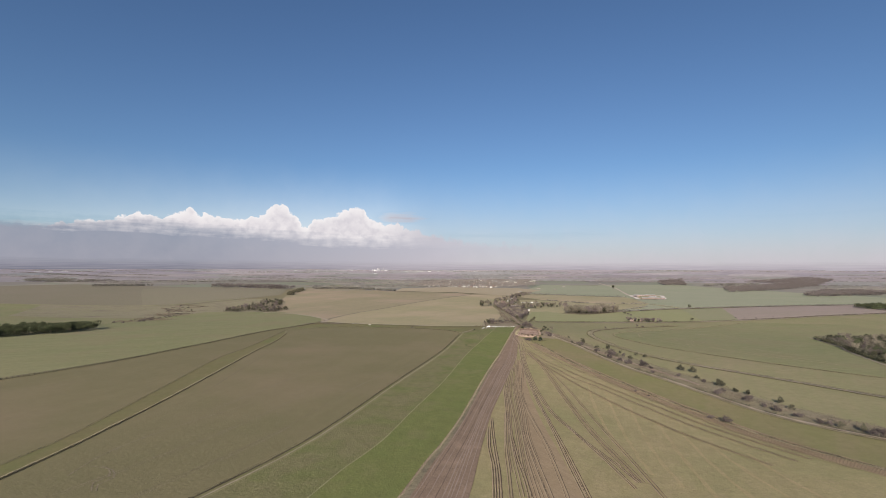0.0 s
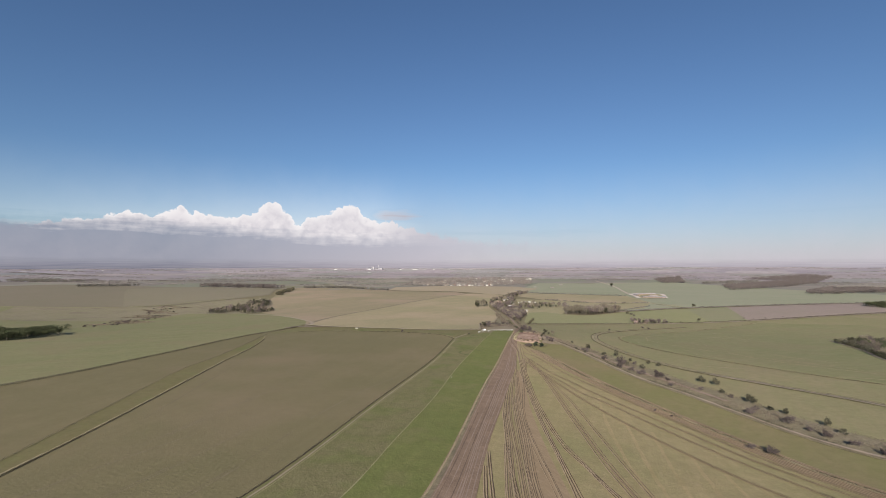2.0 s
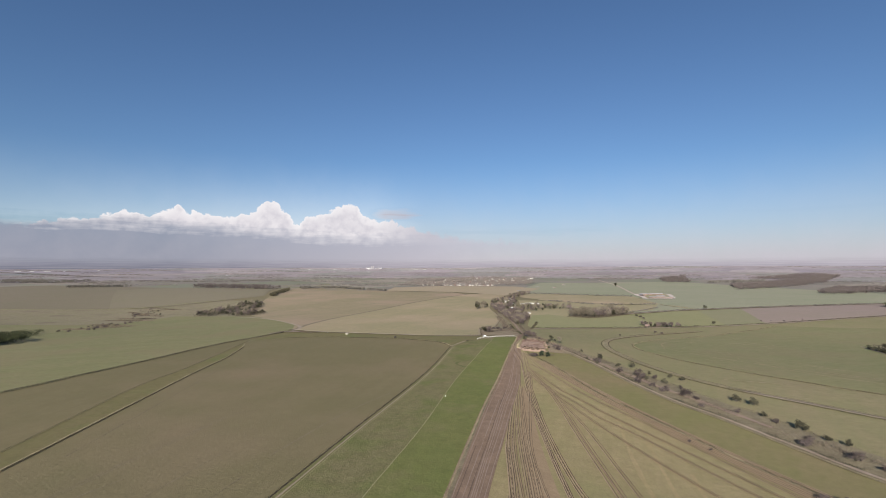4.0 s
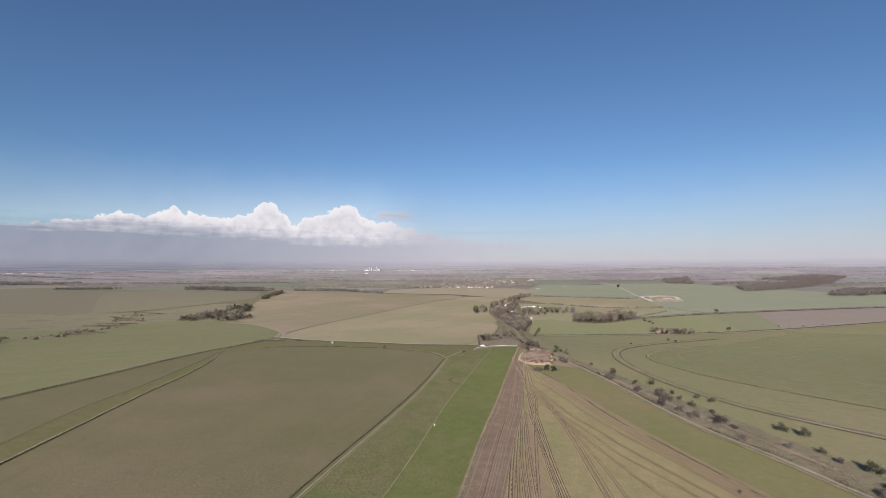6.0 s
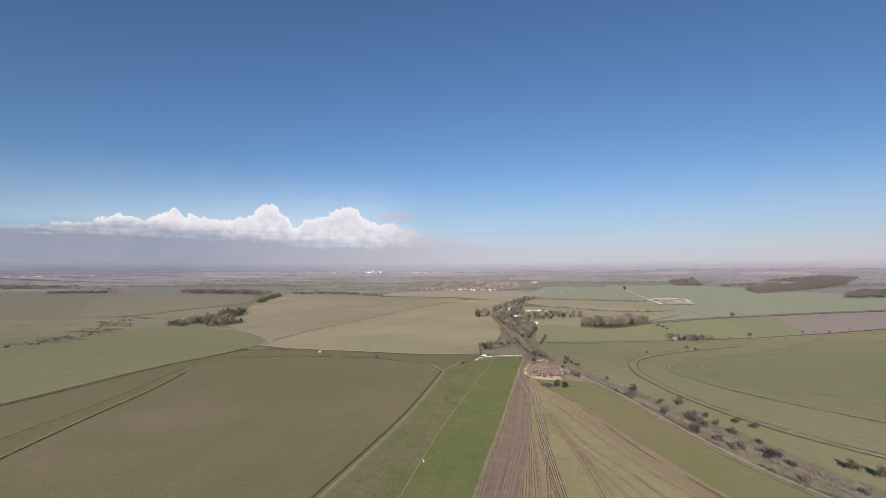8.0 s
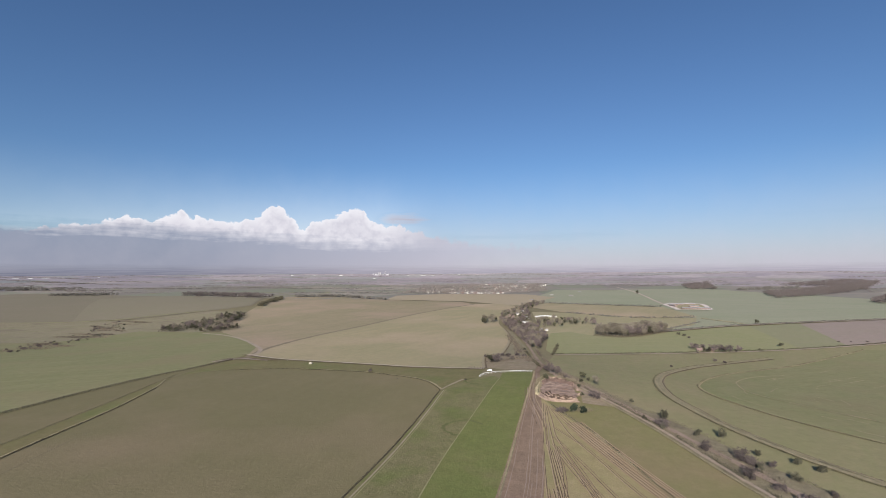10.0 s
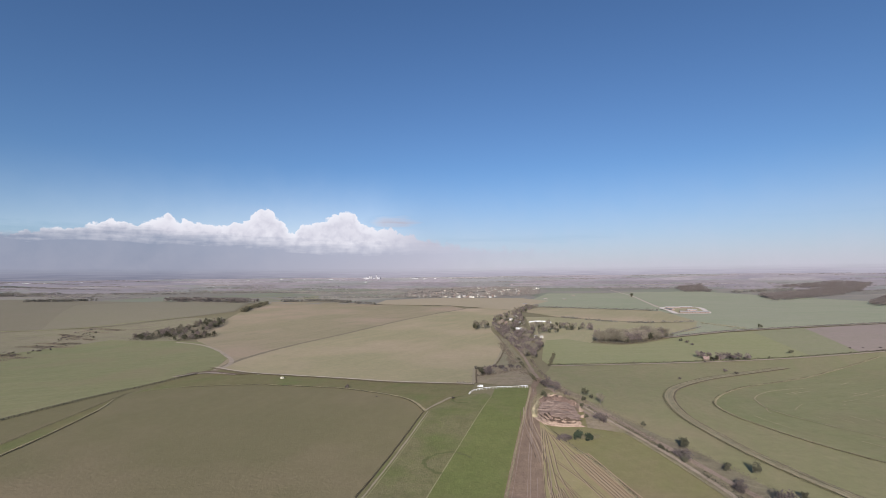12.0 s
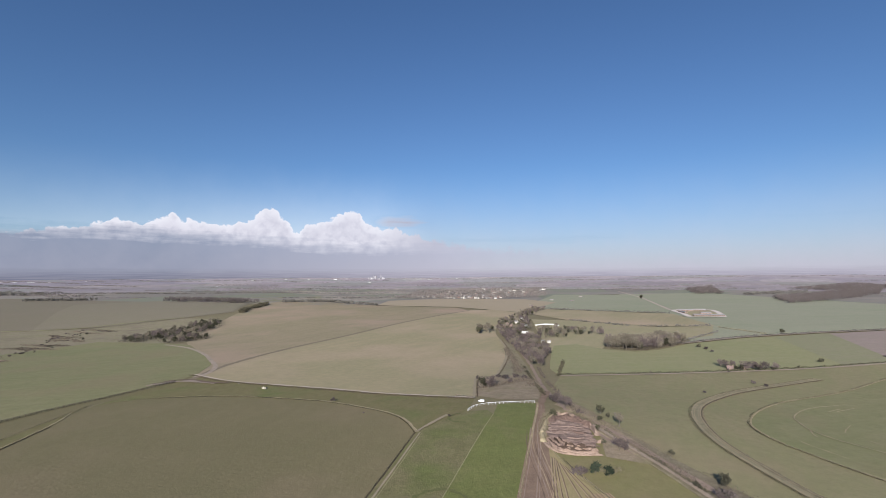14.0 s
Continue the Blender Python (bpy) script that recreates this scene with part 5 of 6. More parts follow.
far_wood("pine_wood", [(795, 1195), (782, 1150), (797, 1100), (900, 1066), (990, 1150), (915, 1250)], 7, "pine", "dark understorey of the pines", 64, 12, 1.6, 40)
far_wood("pine_wood", [(-612, 494), (-582, 555), (-572, 600), (-604, 640), (-655, 700), (-690, 740), (-712, 725), (-700, 620), (-650, 484)], 4.5, "pine", "dark understorey of the pine belt", 65, 9, 1.2, 40)
hedge("wood_edge", [(412, 690), (392, 608), (370, 556), (343, 466)], 5, 4.5, "ivy", "dark undergrowth along the wood edge", "undergrowth", 10, 0.9, 70)
far_wood("far_wood", [(-1216, 1850), (-845, 1765), (-820, 1800), (-900, 1850), (-1190, 1930)], 14, "brown_wood", "long bare brown wood on the far fields", 1, 13)
far_wood("far_wood", [(971, 2230), (847, 1893), (1223, 2208), (1496, 2484), (1900, 3000), (1852, 3194), (1328, 2862), (1500, 2700)], 12, "brown_wood", "large bare brown wood on the rise", 2, 17, 2.0, 60)
far_wood("far_wood", [(911, 2950), (811, 2538), (920, 2525), (1134, 3191)], 11, "brown_wood", "small square bare wood", 3, 17, 2.0, 60)
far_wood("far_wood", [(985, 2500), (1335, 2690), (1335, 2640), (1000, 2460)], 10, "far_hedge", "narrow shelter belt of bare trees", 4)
far_wood("far_wood", [(975, 1699), (990, 1640), (1260, 1780), (1500, 2000), (1251, 2019)], 11, "brown_wood", "bare wood on a green slope", 5)
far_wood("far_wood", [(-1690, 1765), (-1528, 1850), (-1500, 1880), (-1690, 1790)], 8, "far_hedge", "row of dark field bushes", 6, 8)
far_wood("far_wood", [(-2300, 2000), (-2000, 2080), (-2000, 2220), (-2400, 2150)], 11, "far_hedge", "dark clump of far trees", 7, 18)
far_wood("far_wood", [(-760, 1830), (-632, 1875), (-392, 1700), (-395, 1725), (-632, 1910), (-780, 1880)], 7, "far_hedge", "hazy far hedge with bare trees", 8, 10)
far_wood("far_wood", [(-730, 1560), (-705, 1480), (-690, 1490), (-750, 1720), (-790, 1800)], 6, "hedge", "ragged hedge between stubble fields", 9, 11)
hedge("field_hedge", [(96, 1596), (230, 1535), (368, 1478)], 5, 5, "far_hedge", "far field hedge", "hedge", 3, 2.0, 30)
hedge("field_hedge", [(115, 1288), (195, 1200), (249, 1186), (347, 1206)], 4, 4, "far_hedge", "far field hedge with gaps", "hedge", 3, 1.8, 31, 0.3)
hedge("field_hedge", [(235, 1015), (325, 1125)], 3, 2.5, "far_hedge", "field hedge above the copse", "hedge", 4, 1.2, 32)
hedge("field_hedge", [(349, 1186), (387, 1107)], 3, 2.0, "tuft", "pale hedge bank", "hedge", 4, 1.2, 33)
hedge("field_hedge", [(42, 752), (50, 800), (55, 830)], 3, 3, "hedge", "hedge between lane and wheat", "hedge", 6, 1.0, 34)
# hedgerows of the far vale
vale = random.Random(17)
for i in range(125):
    az, d = radians(vale.uniform(-52, 46)), (2350 + 2300 * vale.random() ** 0.8 if i < 80 else 1980 + 1000 * vale.random())
    x, y = d * math.sin(az), 160 + d * math.cos(az)
    half, tilt = vale.uniform(90, 420), vale.uniform(-0.25, 0.25)
    if (-200 < x < 1600 and d < 2750) or (x < -650 and d < 2450):
        continue
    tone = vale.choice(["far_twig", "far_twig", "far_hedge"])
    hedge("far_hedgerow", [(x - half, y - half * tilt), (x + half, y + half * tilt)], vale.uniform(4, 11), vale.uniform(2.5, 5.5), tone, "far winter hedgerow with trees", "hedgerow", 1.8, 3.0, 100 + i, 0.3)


# ---- the clay pit ----
M["spoil"] = land("pale dug chalky clay", (0.310, 0.236, 0.168), (0.205, 0.148, 0.104), (0.365, 0.288, 0.212), 0.35, 0.9, None, 1.0)
M["seam"] = land("dark bank seam", (0.060, 0.042, 0.030), (0.085, 0.062, 0.042), (0.048, 0.034, 0.024), 0.2, 0.9, None, 1.0)
M["topsoil"] = land("dark dug topsoil", (0.128, 0.090, 0.066), (0.165, 0.116, 0.086), (0.095, 0.068, 0.050), 0.1, 0.6, None, 1.0)
field("pit_rough", [(44, 556), (62, 551), (70, 560), (56, 600), (46, 640), (34, 650), (28, 640), (48, 604)], "plot_grass", "rough scrub ground between pit and bank", 3, 8)
pit = thing("clay_pit", "dug pit of orange clay with ragged spoil banks", "pit", at=(32, 585, 0))


def pit_part(name, me, label=""):
    ob = part(name, me, pit, label)
    ob.matrix_parent_inverse = pose(-32, -585, 0)
    return ob


def heap_mesh(name, outline, cell, tall, material, seed, layer):
    """Uneven dug ground over a piece of the plan."""
    x0, x1 = min(p[0] for p in outline), max(p[0] for p in outline)
    y0, y1 = min(p[1] for p in outline), max(p[1] for p in outline)
    nx, ny = int((x1 - x0) / cell) + 2, int((y1 - y0) / cell) + 2
    verts, index, faces = [], {}, []
    for j in range(ny):
        for i in range(nx):
            x, y = x0 + i * cell, y0 + j * cell
            if inside(outline, x + noise.noise((x * 0.3, y * 0.3, seed)) * 2, y + noise.noise((y * 0.3, x * 0.3, seed)) * 2):
                index[i, j] = len(verts)
                up = 0.5 + noise.fractal((x * 0.13, y * 0.22, seed), 1.0, 2.0, 4)
                verts.append((x, y, lie(x, y) + float(lift(x, y, layer)) + tall * max(0.0, up)))
    for i, j in list(index):
        q = [index.get(k) for k in ((i, j), (i + 1, j), (i + 1, j + 1), (i, j + 1))]
        if None not in q:
            faces.append(tuple(q))
    return mesh_of(name, verts, faces, material)


def crag_mesh(name, line, width, tall, material, seed, base=0.0, steep=0.5):
    """A broken bank of dug earth: steep and ragged towards its right, sloping away on its left."""
    n, rows = len(line), 9
    run = np.concatenate([[0], np.cumsum(np.linalg.norm(np.diff(line, axis=0), axis=1))])
    verts = []
    for r in range(rows):
        f = r / (rows - 1)
        rise = min(1.0, f / (steep * 0.6)) if f < steep else (1 - (f - steep) / (1 - steep)) ** 0.8
        for i in range(n):
            ragged = noise.fractal((run[i] * 0.35, f * 1.2, seed), 0.8, 2.0, 5)
            tip = min(1.0, i / 4, (n - 1 - i) / 4)
            verts.append((i, (f - 0.5) * width + ragged * width * 0.16, max(-0.3, base - 0.3 + tall * rise * tip * (0.85 + 0.55 * ragged))))
    t = np.gradient(line, axis=0)
    t /= np.linalg.norm(t, axis=1)[:, None] + 1e-9
    placed = []
    for i, off, z in verts:
        x, y = line[i][0] - t[i][1] * off, line[i][1] + t[i][0] * off
        placed.append((x, y, lie(x, y) + float(lift(x, y, 5)) + z))
    faces = [(r * n + i, r * n + i + 1, (r + 1) * n + i + 1, (r + 1) * n + i) for r in range(rows - 1) for i in range(n - 1)]
    return mesh_of(name, placed, faces, material)


pit_part("floor", heap_mesh("floor", [(18, 566), (20, 590), (23, 602), (34, 606), (42, 598), (43, 585), (43, 566), (36, 559), (22, 559)], 0.7, 1.1, "clay", 3, 5), "brown clay floor")
pit_part("back_slope", crag_mesh("back_slope", spline([(22, 597), (26, 604), (33, 607), (40, 600), (43, 594)], 0.7), 7.0, 2.2, "topsoil", 5, 0.3, 0.7), "dark topsoil slope")
pit_part("back_rim", crag_mesh("back_rim", spline([(24, 606), (28, 613), (33, 613), (39, 604), (44, 596), (45, 582)], 0.8), 3.0, 1.9, "spoil", 6, 0.2, 0.4), "pale spoil rim")
front = spline([(16, 573), (18.5, 564.5), (22, 558.5), (28, 556.2), (35, 556.4), (43, 558)], 0.5)
for j, (back, first, last, tall) in enumerate(((0.0, 0.12, 1.0, 0.8), (2.3, 0.0, 0.96, 1.3), (4.6, 0.05, 1.0, 1.5), (7.4, 0.0, 0.9, 1.5), (10.2, 0.1, 0.75, 1.1))):
    way = aside(front, back)[int(first * len(front)):int(last * len(front))]
    pit_part("spoil_bank", crag_mesh("spoil_bank", way, 1.9, tall, "spoil", 20 + j), "pale spoil bank")
    if j in (1, 2, 3):
        # a dark strip standing in for the dark gap line between two banks
        pit_part("dark_seam", crag_mesh("dark_seam", aside(way, 0.95), 1.3, tall * 1.3, "seam", 30 + j, 0.0, 0.45), "dark seam between spoil banks")
pit_part("spoil_bank", crag_mesh("spoil_bank", spline([(38, 574), (42, 573), (47, 573)], 0.5), 2.0, 1.3, "spoil", 26), "pale spoil bank")
for j, pts in enumerate(([(21, 577), (29, 575.5), (38, 577)], [(22, 583), (31, 585), (41, 582)], [(23, 591), (33, 593), (41, 590)])):
    pit_part("ledge", crag_mesh("ledge", spline(pts, 0.7), 3.4, 0.6, ("clay", "topsoil", "clay")[j], 40 + j, 0.7, 0.35))
pit_part("rim", crag_mesh("rim", spline([(16.5, 569), (17, 582), (19.5, 595), (23, 606), (27, 616)], 0.8), 3.4, 1.5, "straw", 4, 0.1, 0.6), "grassy rim")
hedge("pit_scrub", [(17, 575), (18, 595), (22, 614), (32, 622), (46, 612), (53, 598)], 4.5, 1.5, "tuft", "rank dead grass round the clay pit", "scrub", 30, 0.4, 40)
hedge("pit_scrub", [(36, 541), (44, 540), (48, 545)], 4.0, 0.8, "tuft", "pale dead grass under two hollies", "scrub", 50, 0.35, 41)
hedge("plot_scrub", [(-24, 690), (-14, 700), (2, 718), (14, 730), (20, 700)], 9, 1.2, "scrub", "brown scrub in the corner plot", "scrub", 10, 0.8, 42)
hedge("plot_scrub", [(8, 760), (6, 810), (1, 860), (-4, 910)], 8, 1.6, "scrub", "brown scrub beside the lane wood", "scrub", 8, 1.0, 43)
hedge("plot_scrub", [(24, 665), (20, 710), (16, 760), (14, 800)], 2.5, 2.0, "hedge", "dark scrub along the lane", "scrub", 7, 0.8, 44, 0.4)
hedge("plot_scrub", [(40, 626), (34, 680), (29, 740), (27, 800)], 3, 1.4, "scrub", "brown scrub beside the lane", "scrub", 7, 0.8, 45, 0.3)


# ---- fences ----
def box_mesh(name, x0, x1, y0, y1, z0, z1, material, bevel=0.0):
    bm = bmesh.new()
    bmesh.ops.create_cube(bm, size=1.0)
    for v in bm.verts:
        v.co = Vector((x0 + (v.co.x + 0.5) * (x1 - x0), y0 + (v.co.y + 0.5) * (y1 - y0), z0 + (v.co.z + 0.5) * (z1 - z0)))
    if bevel:
        bmesh.ops.bevel(bm, geom=bm.edges[:], offset=bevel, segments=1, affect="EDGES")
    me = bpy.data.meshes.new(name)
    bm.to_mesh(me)
    bm.free()
    me.materials.append(M[material])
    return me


def rail_mesh(name, line, z, tall, thick, material):
    """A long rail of square section that follows the land."""
    n, verts = len(line), []
    for off, up in ((-0.5, -0.5), (0.5, -0.5), (0.5, 0.5), (-0.5, 0.5)):
        for x, y in aside(line, off * thick):
            verts.append((x, y, lie(x, y) + float(lift(x, y, 1)) + z + up * tall))
    faces = [(k * n + i, k * n + i + 1, (k + 1) % 4 * n + i + 1, (k + 1) % 4 * n + i) for k in range(4) for i in range(n - 1)]
    return mesh_of(name, verts, faces, material)


def fence(name, label, points, gap, post, rails, material, category="fence"):
    line = spline(points, gap)
    f = thing(name, label, category)
    for x, y in line:
        p = part("post", post, f)
        p.location = (x, y, lie(x, y) + float(lift(x, y, 1)))
    for z, tall, thick in rails:
        part("rail", rail_mesh("rail", line, z, tall, thick, material), f)
    return f


M["dark_wood"] = plain("creosoted timber", (0.105, 0.082, 0.060), (0.075, 0.058, 0.044), 3.0, 0.9)
wood_post = box_mesh("post", -0.2, 0.2, -0.2, 0.2, -0.3, 1.5, "dark_wood", 0.04)
white_post = box_mesh("post", -0.09, 0.09, -0.09, 0.09, -0.3, 1.25, "white", 0.02)
fence("post_and_rail_fence", "weathered timber post-and-rail fence beside the green field", FENCE[1:], 3.2, wood_post, ((1.3, 0.14, 0.1), (0.8, 0.14, 0.1)), "wood")
hedge("tussock", aside(spline(FENCE[1:], 6), 1.4), 0.7, 0.6, "hedge", "dark rough grass under a timber fence", "tussocks", 5, 0.45, 60)
hedge("tussock", aside(spline(FENCE[1:], 6), -1.3), 0.7, 0.6, "hedge", "dark grass beside a timber fence", "tussocks", 4, 0.4, 61)
fence("running_rail", "white painted running rail at the end of the turf", [(-26, 620), (-23, 629), (-14, 636), (1, 640), (16, 644)], 2.3, white_post, ((1.2, 0.17, 0.17),), "white", "rail")
fence("timber_rail", "low timber rail beside the chalk track", [(-38, 661), (-30, 658), (-24, 652)], 2.3, wood_post, ((1.2, 0.16, 0.12),), "wood", "rail")
for x, y in ((58, 574), (-225, 697), (-37, 407)):
    e = thing("marker_post", "short white marker post in rough grass", "post", "white marker posts", (x, y, lie(x, y) + 0.2))
    part("shaft", box_mesh("shaft", -0.13, 0.13, -0.13, 0.13, -0.3, 0.9, "white", 0.03), e)
    part("cap", box_mesh("cap", -0.17, 0.17, -0.17, 0.17, 0.88, 0.98, "white", 0.03), e)


# ---- buildings ----
def gable_mesh(name, w, d, z, rise, over, material):
    """A pitched roof over a plan w by d, with thick slopes."""
    verts, faces = [], []
    for y in (-d / 2 - over, d / 2 + over):
        for x, h in ((-w / 2 - over, -0.15), (0, rise), (w / 2 + over, -0.15), (w / 2 + over, -0.4), (0, rise - 0.3), (-w / 2 - over, -0.4)):
            verts.append((x, y, z + h))
    for i in range(6):
        faces.append((i, (i + 1) % 6, (i + 1) % 6 + 6, i + 6))
    faces += [(5, 4, 1, 0), (4, 3, 2, 1), (6, 7, 10, 11), (7, 8, 9, 10)]
    return mesh_of(name, verts, faces, material)


def walls_mesh(name, w, d, z, rise, material):
    """Four walls with gable ends."""
    v = [(-w / 2, -d / 2, -0.5), (w / 2, -d / 2, -0.5), (w / 2, d / 2, -0.5), (-w / 2, d / 2, -0.5), (-w / 2, -d / 2, z), (w / 2, -d / 2, z), (w / 2, d / 2, z), (-w / 2, d / 2, z), (0, -d / 2, z + rise), (0, d / 2, z + rise)]
    f = [(0, 1, 5, 8, 4), (2, 3, 7, 9, 6), (1, 2, 6, 5), (3, 0, 4, 7)]
    return mesh_of(name, v, f, material)


def house_kit(w, d, z, rise, wall, roof, storeys=2, chimneys=1):
    kit = [("wall", walls_mesh("wall", w, d, z, rise - 0.2, wall), []), ("roof", gable_mesh("roof", w, d, z, rise, 0.35, roof), [])]
    for c in range(chimneys):
        y = (d / 2 - 0.9) * (1 if c else -1)
        kit[1][2].append(("chimney", box_mesh("chimney", -0.45, 0.45, y - 0.45, y + 0.45, z + rise - 0.8, z + rise + 1.1, "brick", 0.05)))
    for s in range(storeys):
        zz = 0.9 + 2.6 * s
        for side in (-1, 1):
            for k in range(max(2, int(d / 3.2))):
                y = -d / 2 + d * (k + 0.5) / max(2, int(d / 3.2))
                kit.append(("window", box_mesh("window", side * w / 2 - 0.06, side * w / 2 + 0.06, y - 0.55, y + 0.55, zz, zz + 1.2, "glass", 0.02), []))
        kit.append(("window", box_mesh("window", -0.6, 0.6, -d / 2 - 0.06, -d / 2 + 0.06, zz, zz + 1.2, "glass", 0.02), []))
    kit.append(("door", box_mesh("door", w / 2 - 0.05, w / 2 + 0.08, -0.5, 0.5, 0.0, 2.05, "wood", 0.02), []))
    return kit


def put_house(kit, name, label, x, y, turn, size, group, category="house"):
    e = thing(name, label, category, group, (x, y, lie(x, y) + float(lift(x, y, 2))), turn=turn)
    e.scale = (size, size, size)
    for pn, me, subs in kit:
        p = part(pn, me, e)
        for sn, sm in subs:
            part(sn, sm, p)
    return e


HOUSES = [house_kit(7, 11, 5.2, 3.0, "wall", "slate"), house_kit(7, 9, 5.0, 3.2, "brick", "tile"), house_kit(8, 13, 5.4, 3.4, "wall", "tile", 2, 2)]
put_house(house_kit(7, 16, 3.2, 2.0, "white", "pale_roof", 1, 2), "white_house", "white rendered house with a pale roof among trees", 24, 1066, 80, 0.62, "houses of the hamlet")
for x, y, t, k in ((4, 1160, 60, 1), (13, 1222, 100, 0), (-4, 1190, 20, 1), (44, 972, 80, 0), (52, 968, 95, 0), (30, 1150, 40, 0), (-8, 1140, 80, 1), (24, 1290, 50, 0)):
    put_house(HOUSES[k], "hamlet_house", ("white rendered house with slates" if k == 0 else "brick house with a clay tile roof") + " in the hamlet", x, y, t, 0.6 if y > 1000 else 0.4, "houses of the hamlet")
put_house(house_kit(6, 9, 3.6, 2.8, "brick", "tile"), "farm_cottage", "small brick cottage with a dark tile roof beside bare trees", 214, 826, 75, 0.6, "")
put_house(house_kit(5, 8, 3.0, 2.2, "brick", "tile", 1, 0), "cottage_barn", "low brick barn with a dark tile roof beside the cottage", 228, 830, 70, 0.7, "", "barn")
M["cream"] = plain("weathered cream boards", (0.44, 0.40, 0.32), (0.36, 0.32, 0.25), 1.0, 0.8, 0, 0.1)
put_house(house_kit(3.0, 5.6, 1.9, 0.6, "cream", "cream", 1, 0), "field_hut", "small pale field hut on rough turf", -194, 682, 75, 0.6, "", "hut")
rnd_v = random.Random(23)
for i in range(105):
    if i < 26:
        x, y = -345 + 320 * i / 26 + rnd_v.uniform(-6, 6), 2150 + rnd_v.uniform(-25, 35)
    else:
        t = rnd_v.random()
        x, y = rnd_v.uniform(-400, 60) + 150 * t, 2170 + 900 * t
    k = rnd_v.choice((0, 0, 1, 1, 2))
    put_house(HOUSES[k], "village_house", "brick house with a clay tile roof in the far village" if k == 1 else "pale rendered house in the far village", x, y, rnd_v.uniform(0, 180), rnd_v.uniform(0.65, 0.95), "houses of the far village")
for x, y, t in ((64, 1735, 80), (150, 2050, 90), (215, 2010, 95), (290, 2320, 80)):
    put_house(house_kit(7, 18, 2.4, 1.4, "brick", "slate", 1, 0), "farm_shed", "long brick farm shed with a slate roof", x, y, t, 0.7, "sheds near the village", "shed")
far_wood("village_trees", [(-440, 2130), (-20, 2110), (150, 2300), (190, 3100), (-470, 3000)], 9, "village_tree", "bare brown trees among the village houses", 50, 34)



def polytunnel():
    """A long low white tunnel that bends."""
    line = spline([(47, 1182), (56, 1196), (66, 1200), (76, 1197), (86, 1184)], 2.0)
    e = thing("polytunnel", "long curved white polytunnel among bare trees", "polytunnel", at=(66, 1190, lie(66, 1190)))
    n, verts = len(line), []
    arcs = 7
    for k in range(arcs):
        a = math.pi * k / (arcs - 1)
        for x, y in aside(line, 1.8 * math.cos(a)):
            verts.append((x - 66, y - 1190, 0.3 + 1.9 * math.sin(a) ** 0.8))
    part("cover", mesh_of("cover", verts, [(k * n + i, k * n + i + 1, (k + 1) * n + i + 1, (k + 1) * n + i) for k in range(arcs - 1) for i in range(n - 1)], "white", True), e)
    for i in (0, n - 1):
        part("end_wall", mesh_of("end_wall", [verts[k * n + i] for k in range(arcs)], [tuple(range(arcs))], "white"), e)


polytunnel()

# the stud yard
YARD = [(375, 1382), (440, 1390), (462, 1440), (498, 1585), (460, 1608), (405, 1572), (388, 1450)]
field("yard_paddock", YARD, "paddock", "pale trodden ground inside the farm yard", 5, 40)
ribbon("yard_concrete", aside(spline(YARD + YARD[:1], 8), 0), 11, "concrete", "white concrete road round the farm yard", "road", 7, ragged=3)
for x, y, w, d, t in ((424, 1412, 9, 60, 84), (428, 1560, 8, 32, 70), (464, 1572, 8, 30, 80), (402, 1500, 7, 30, 8), (440, 1470, 7, 24, 100)):
    put_house(house_kit(w, d, 3.2, 1.6, "brick", "pale_roof" if y > 1590 else "slate", 1, 0), "stable_block", "long low brick stable block with a sheet roof", x, y, t, 1.0, "stables of the farm yard", "stable")


def van():
    """A small white van parked on the track."""
    e = thing("van", "white parked van on the chalk track", "van", at=(-19, 642, lie(-19, 642) + 0.45), turn=80)
    e.scale = (0.82, 0.82, 0.82)
    v = [(-0.95, -2.4, 0.45), (0.95, -2.4, 0.45), (0.95, 2.5, 0.45), (-0.95, 2.5, 0.45), (-0.95, -2.4, 1.9), (0.95, -2.4, 1.9), (0.95, 1.1, 1.9), (-0.95, 1.1, 1.9), (-0.95, 1.7, 1.15), (0.95, 1.7, 1.15), (0.95, 2.5, 1.0), (-0.95, 2.5, 1.0)]
    f = [(0, 3, 2, 1), (0, 1, 5, 4), (4, 5, 6, 7), (7, 6, 9, 8), (8, 9, 10, 11), (11, 10, 2, 3), (1, 2, 10, 9, 6, 5), (0, 4, 7, 8, 11, 3)]
    part("body", mesh_of("body", v, f, "white"), e)
    part("windscreen", mesh_of("windscreen", [(-0.85, 1.18, 1.86), (0.85, 1.18, 1.86), (0.85, 1.72, 1.2), (-0.85, 1.72, 1.2)], [(0, 3, 2, 1)], "glass"), e)
    for side in (-1, 1):
        part("window", box_mesh("window", side * 0.96 - 0.02, side * 0.96 + 0.02, 0.2, 1.1, 1.2, 1.75, "glass"), e)
        for y in (-1.6, 1.7):
            verts, faces = [], []
            limb(verts, faces, (side * 0.75, y, 0.36), (side * 1.0, y, 0.36), 0.36, 0.36, 12)
            faces += [tuple(range(11, -1, -1)), tuple(range(12, 24))]
            part("wheel", mesh_of("wheel", verts, faces, "glass"), e)


van()


# ---- the power station and the far sheds ----
def lathe_mesh(name, profile, material, sides=20):
    verts = [(r * math.cos(2 * math.pi * i / sides), r * math.sin(2 * math.pi * i / sides), z) for r, z in profile for i in range(sides)]
    faces = [(j * sides + i, j * sides + (i + 1) % sides, (j + 1) * sides + (i + 1) % sides, (j + 1) * sides + i) for j in range(len(profile) - 1) for i in range(sides)]
    return mesh_of(name, verts, faces, material, True)


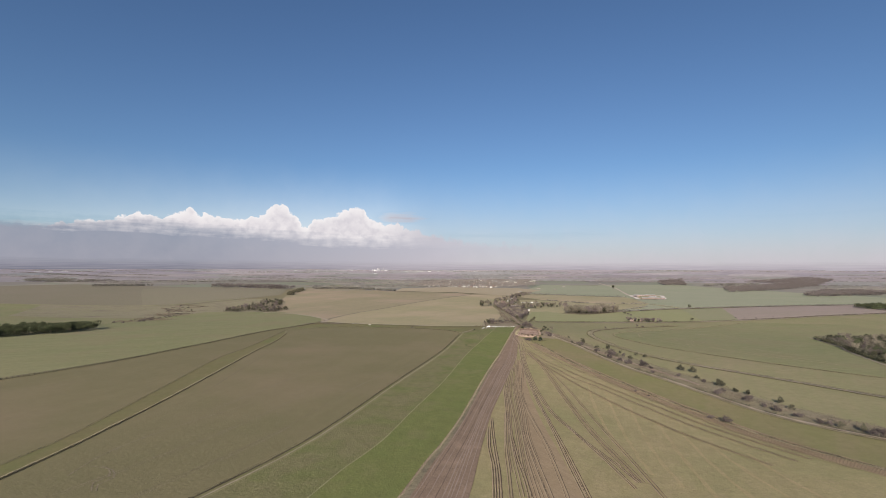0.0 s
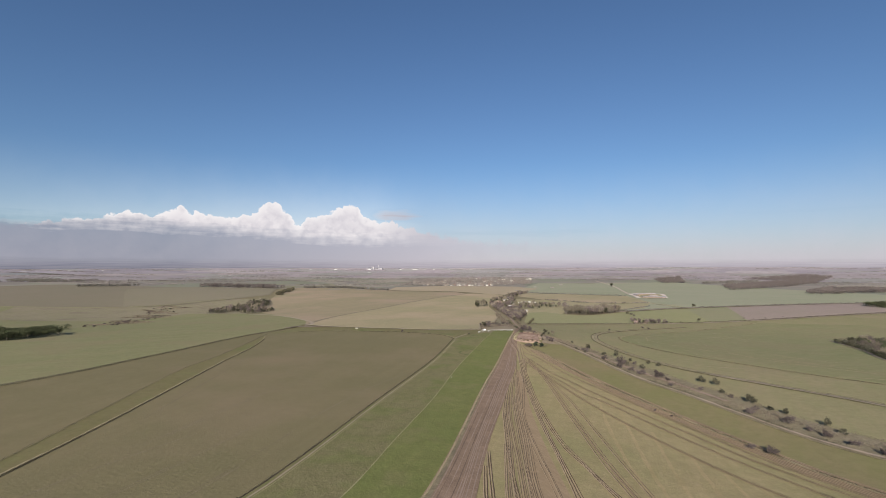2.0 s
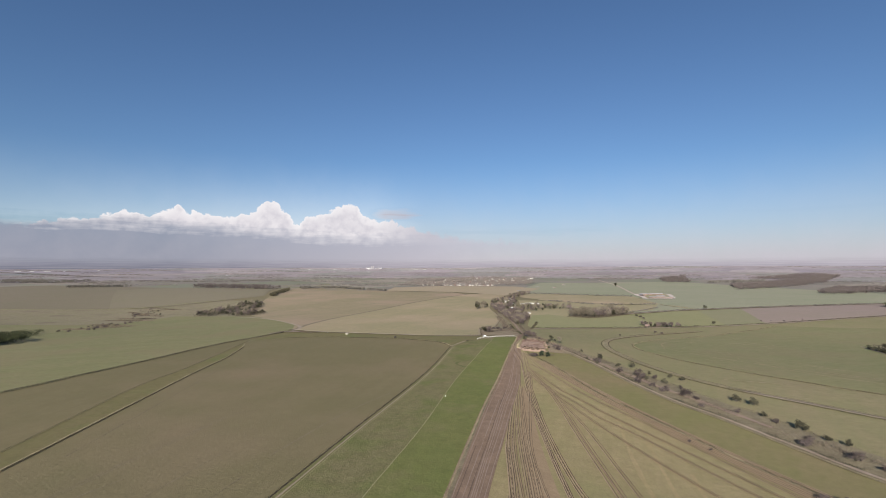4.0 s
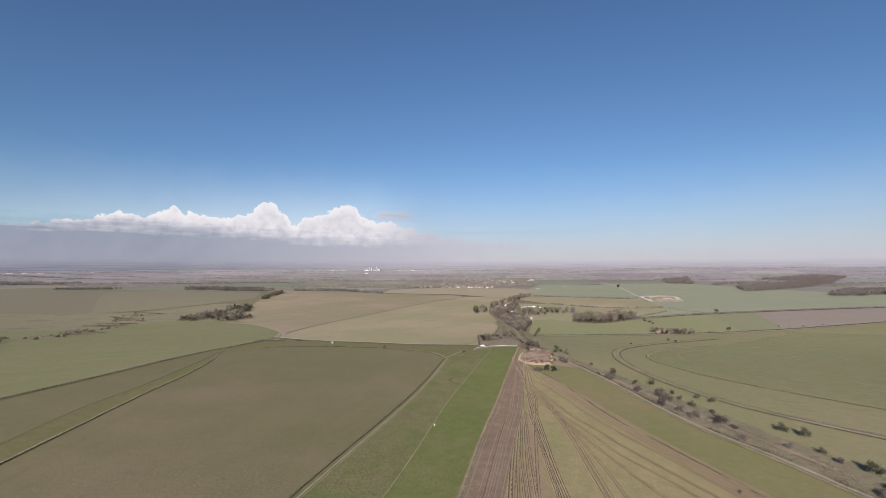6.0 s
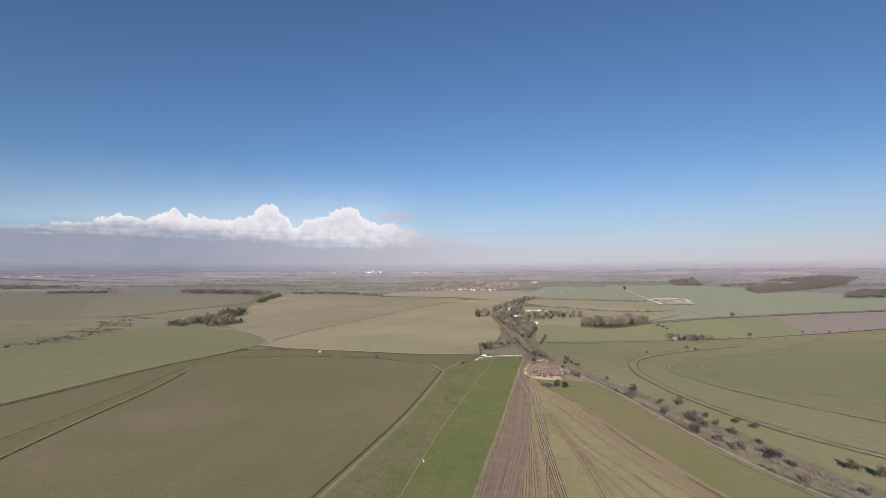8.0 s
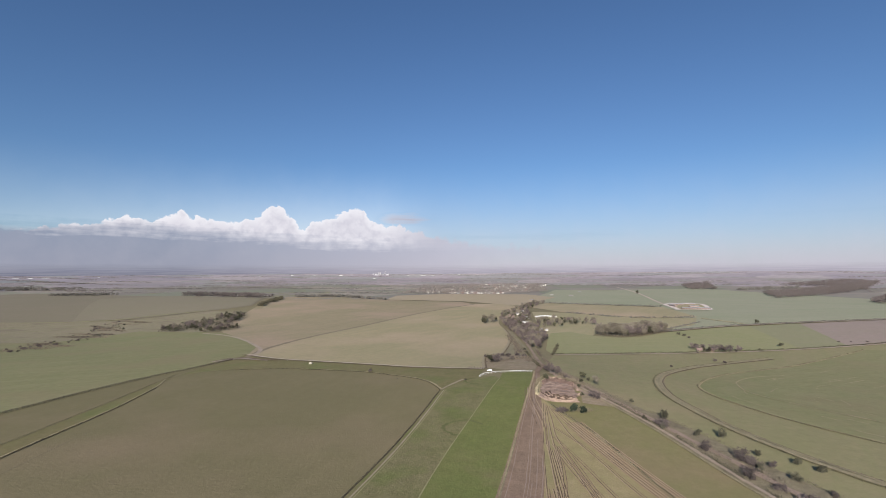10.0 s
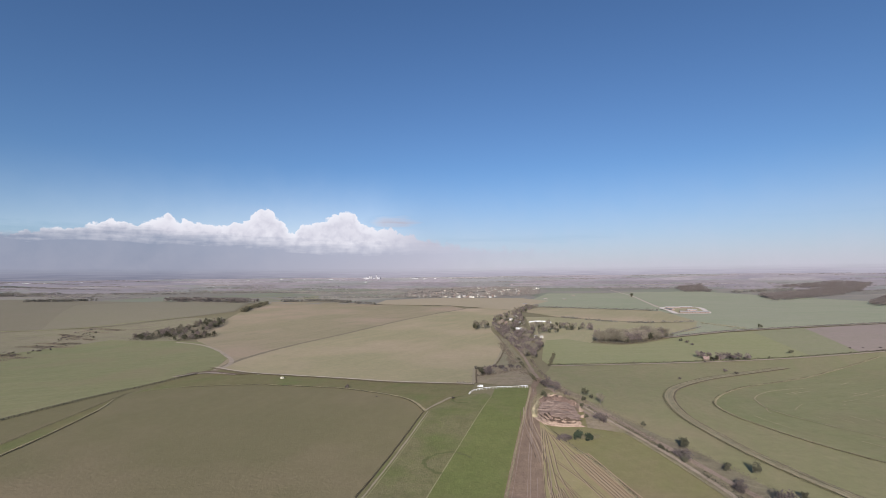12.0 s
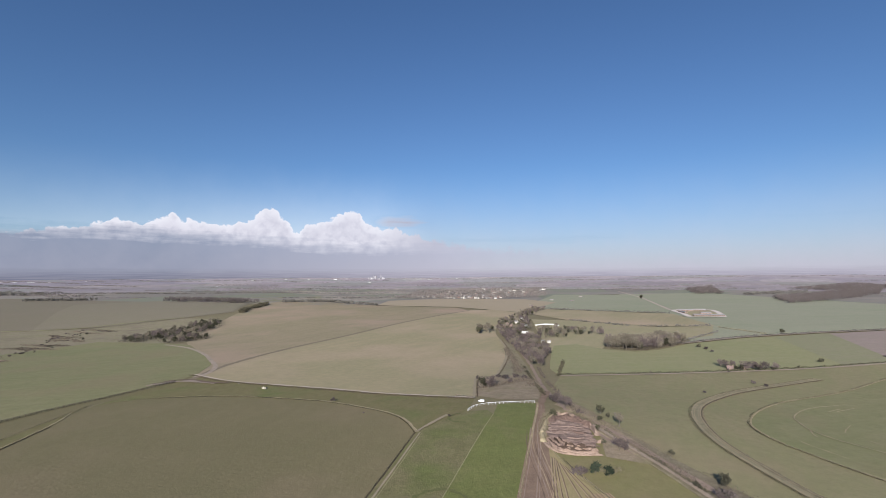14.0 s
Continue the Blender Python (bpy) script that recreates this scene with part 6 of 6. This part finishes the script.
def far_at(az, d):
    x, y = d * math.sin(radians(az)), 282 + d * math.cos(radians(az))
    return x, y, lie(x, y) + float(lift(x, y, 2))


station = thing("power_station", "pale power station with cooling towers and a tall chimney", "power station", at=far_at(-15.6, 4300))
station.scale = (0.85, 0.85, 0.72)
tower = lathe_mesh("cooling_tower", ((10.5, -3), (9.0, 10), (7.2, 24), (6.6, 31), (6.9, 36), (7.3, 40), (6.9, 40), (6.4, 34)), "tower")
for x, y in ((-62, 0), (-38, 0), (-22, 8), (-30, 40), (-80, 30), (-95, 0)):
    p = part("cooling_tower", tower, station)
    p.location = (x, y, 0)
    if x < -60:
        p.scale = (0.8, 0.8, 0.62)
p = part("chimney", lathe_mesh("chimney", ((3.4, -3), (2.9, 30), (2.5, 58), (1.9, 58)), "tower", 14), station)
p.location = (35, 0, 0)
part("boiler_house", box_mesh("boiler_house", 45, 78, -10, 12, -3, 21, "tower", 0.5), station)
part("turbine_hall", box_mesh("turbine_hall", 0, 30, -12, 14, -3, 11, "tower", 0.5), station)
part("coal_shed", box_mesh("coal_shed", -80, -40, -30, -14, -3, 8, "pale_roof", 0.5), station)
for az, d, w in ((-20.5, 4250, 55), (-19.2, 4330, 30), (-12.4, 4280, 40), (-10.6, 4300, 90), (-9.4, 4250, 50), (-8.2, 4320, 30), (-23.5, 4250, 28), (-26, 4280, 35), (-29.5, 4150, 30), (-16.5, 3700, 34), (-6.2, 4350, 26), (-3.5, 4250, 26),
                 (-50.6, 4250, 60), (-49.6, 4250, 40), (-48.5, 4250, 70), (-47.2, 4250, 30), (-44.5, 4300, 22), (-41, 3500, 22), (-33, 3300, 20), (1.5, 4330, 24)):
    x, y, z = far_at(az, d)
    e = thing("warehouse", "white far-off warehouse with a pale roof", "warehouse", "far white sheds", (x, y, z), turn=-az)
    part("wall", walls_mesh("wall", w * (0.6 if az < 0 else 0.4), 20, 2.6, 1.0, "pale_roof"), e)
    part("roof", gable_mesh("roof", w * (0.6 if az < 0 else 0.4), 20, 2.6, 1.2, 0.6, "pale_roof"), e)
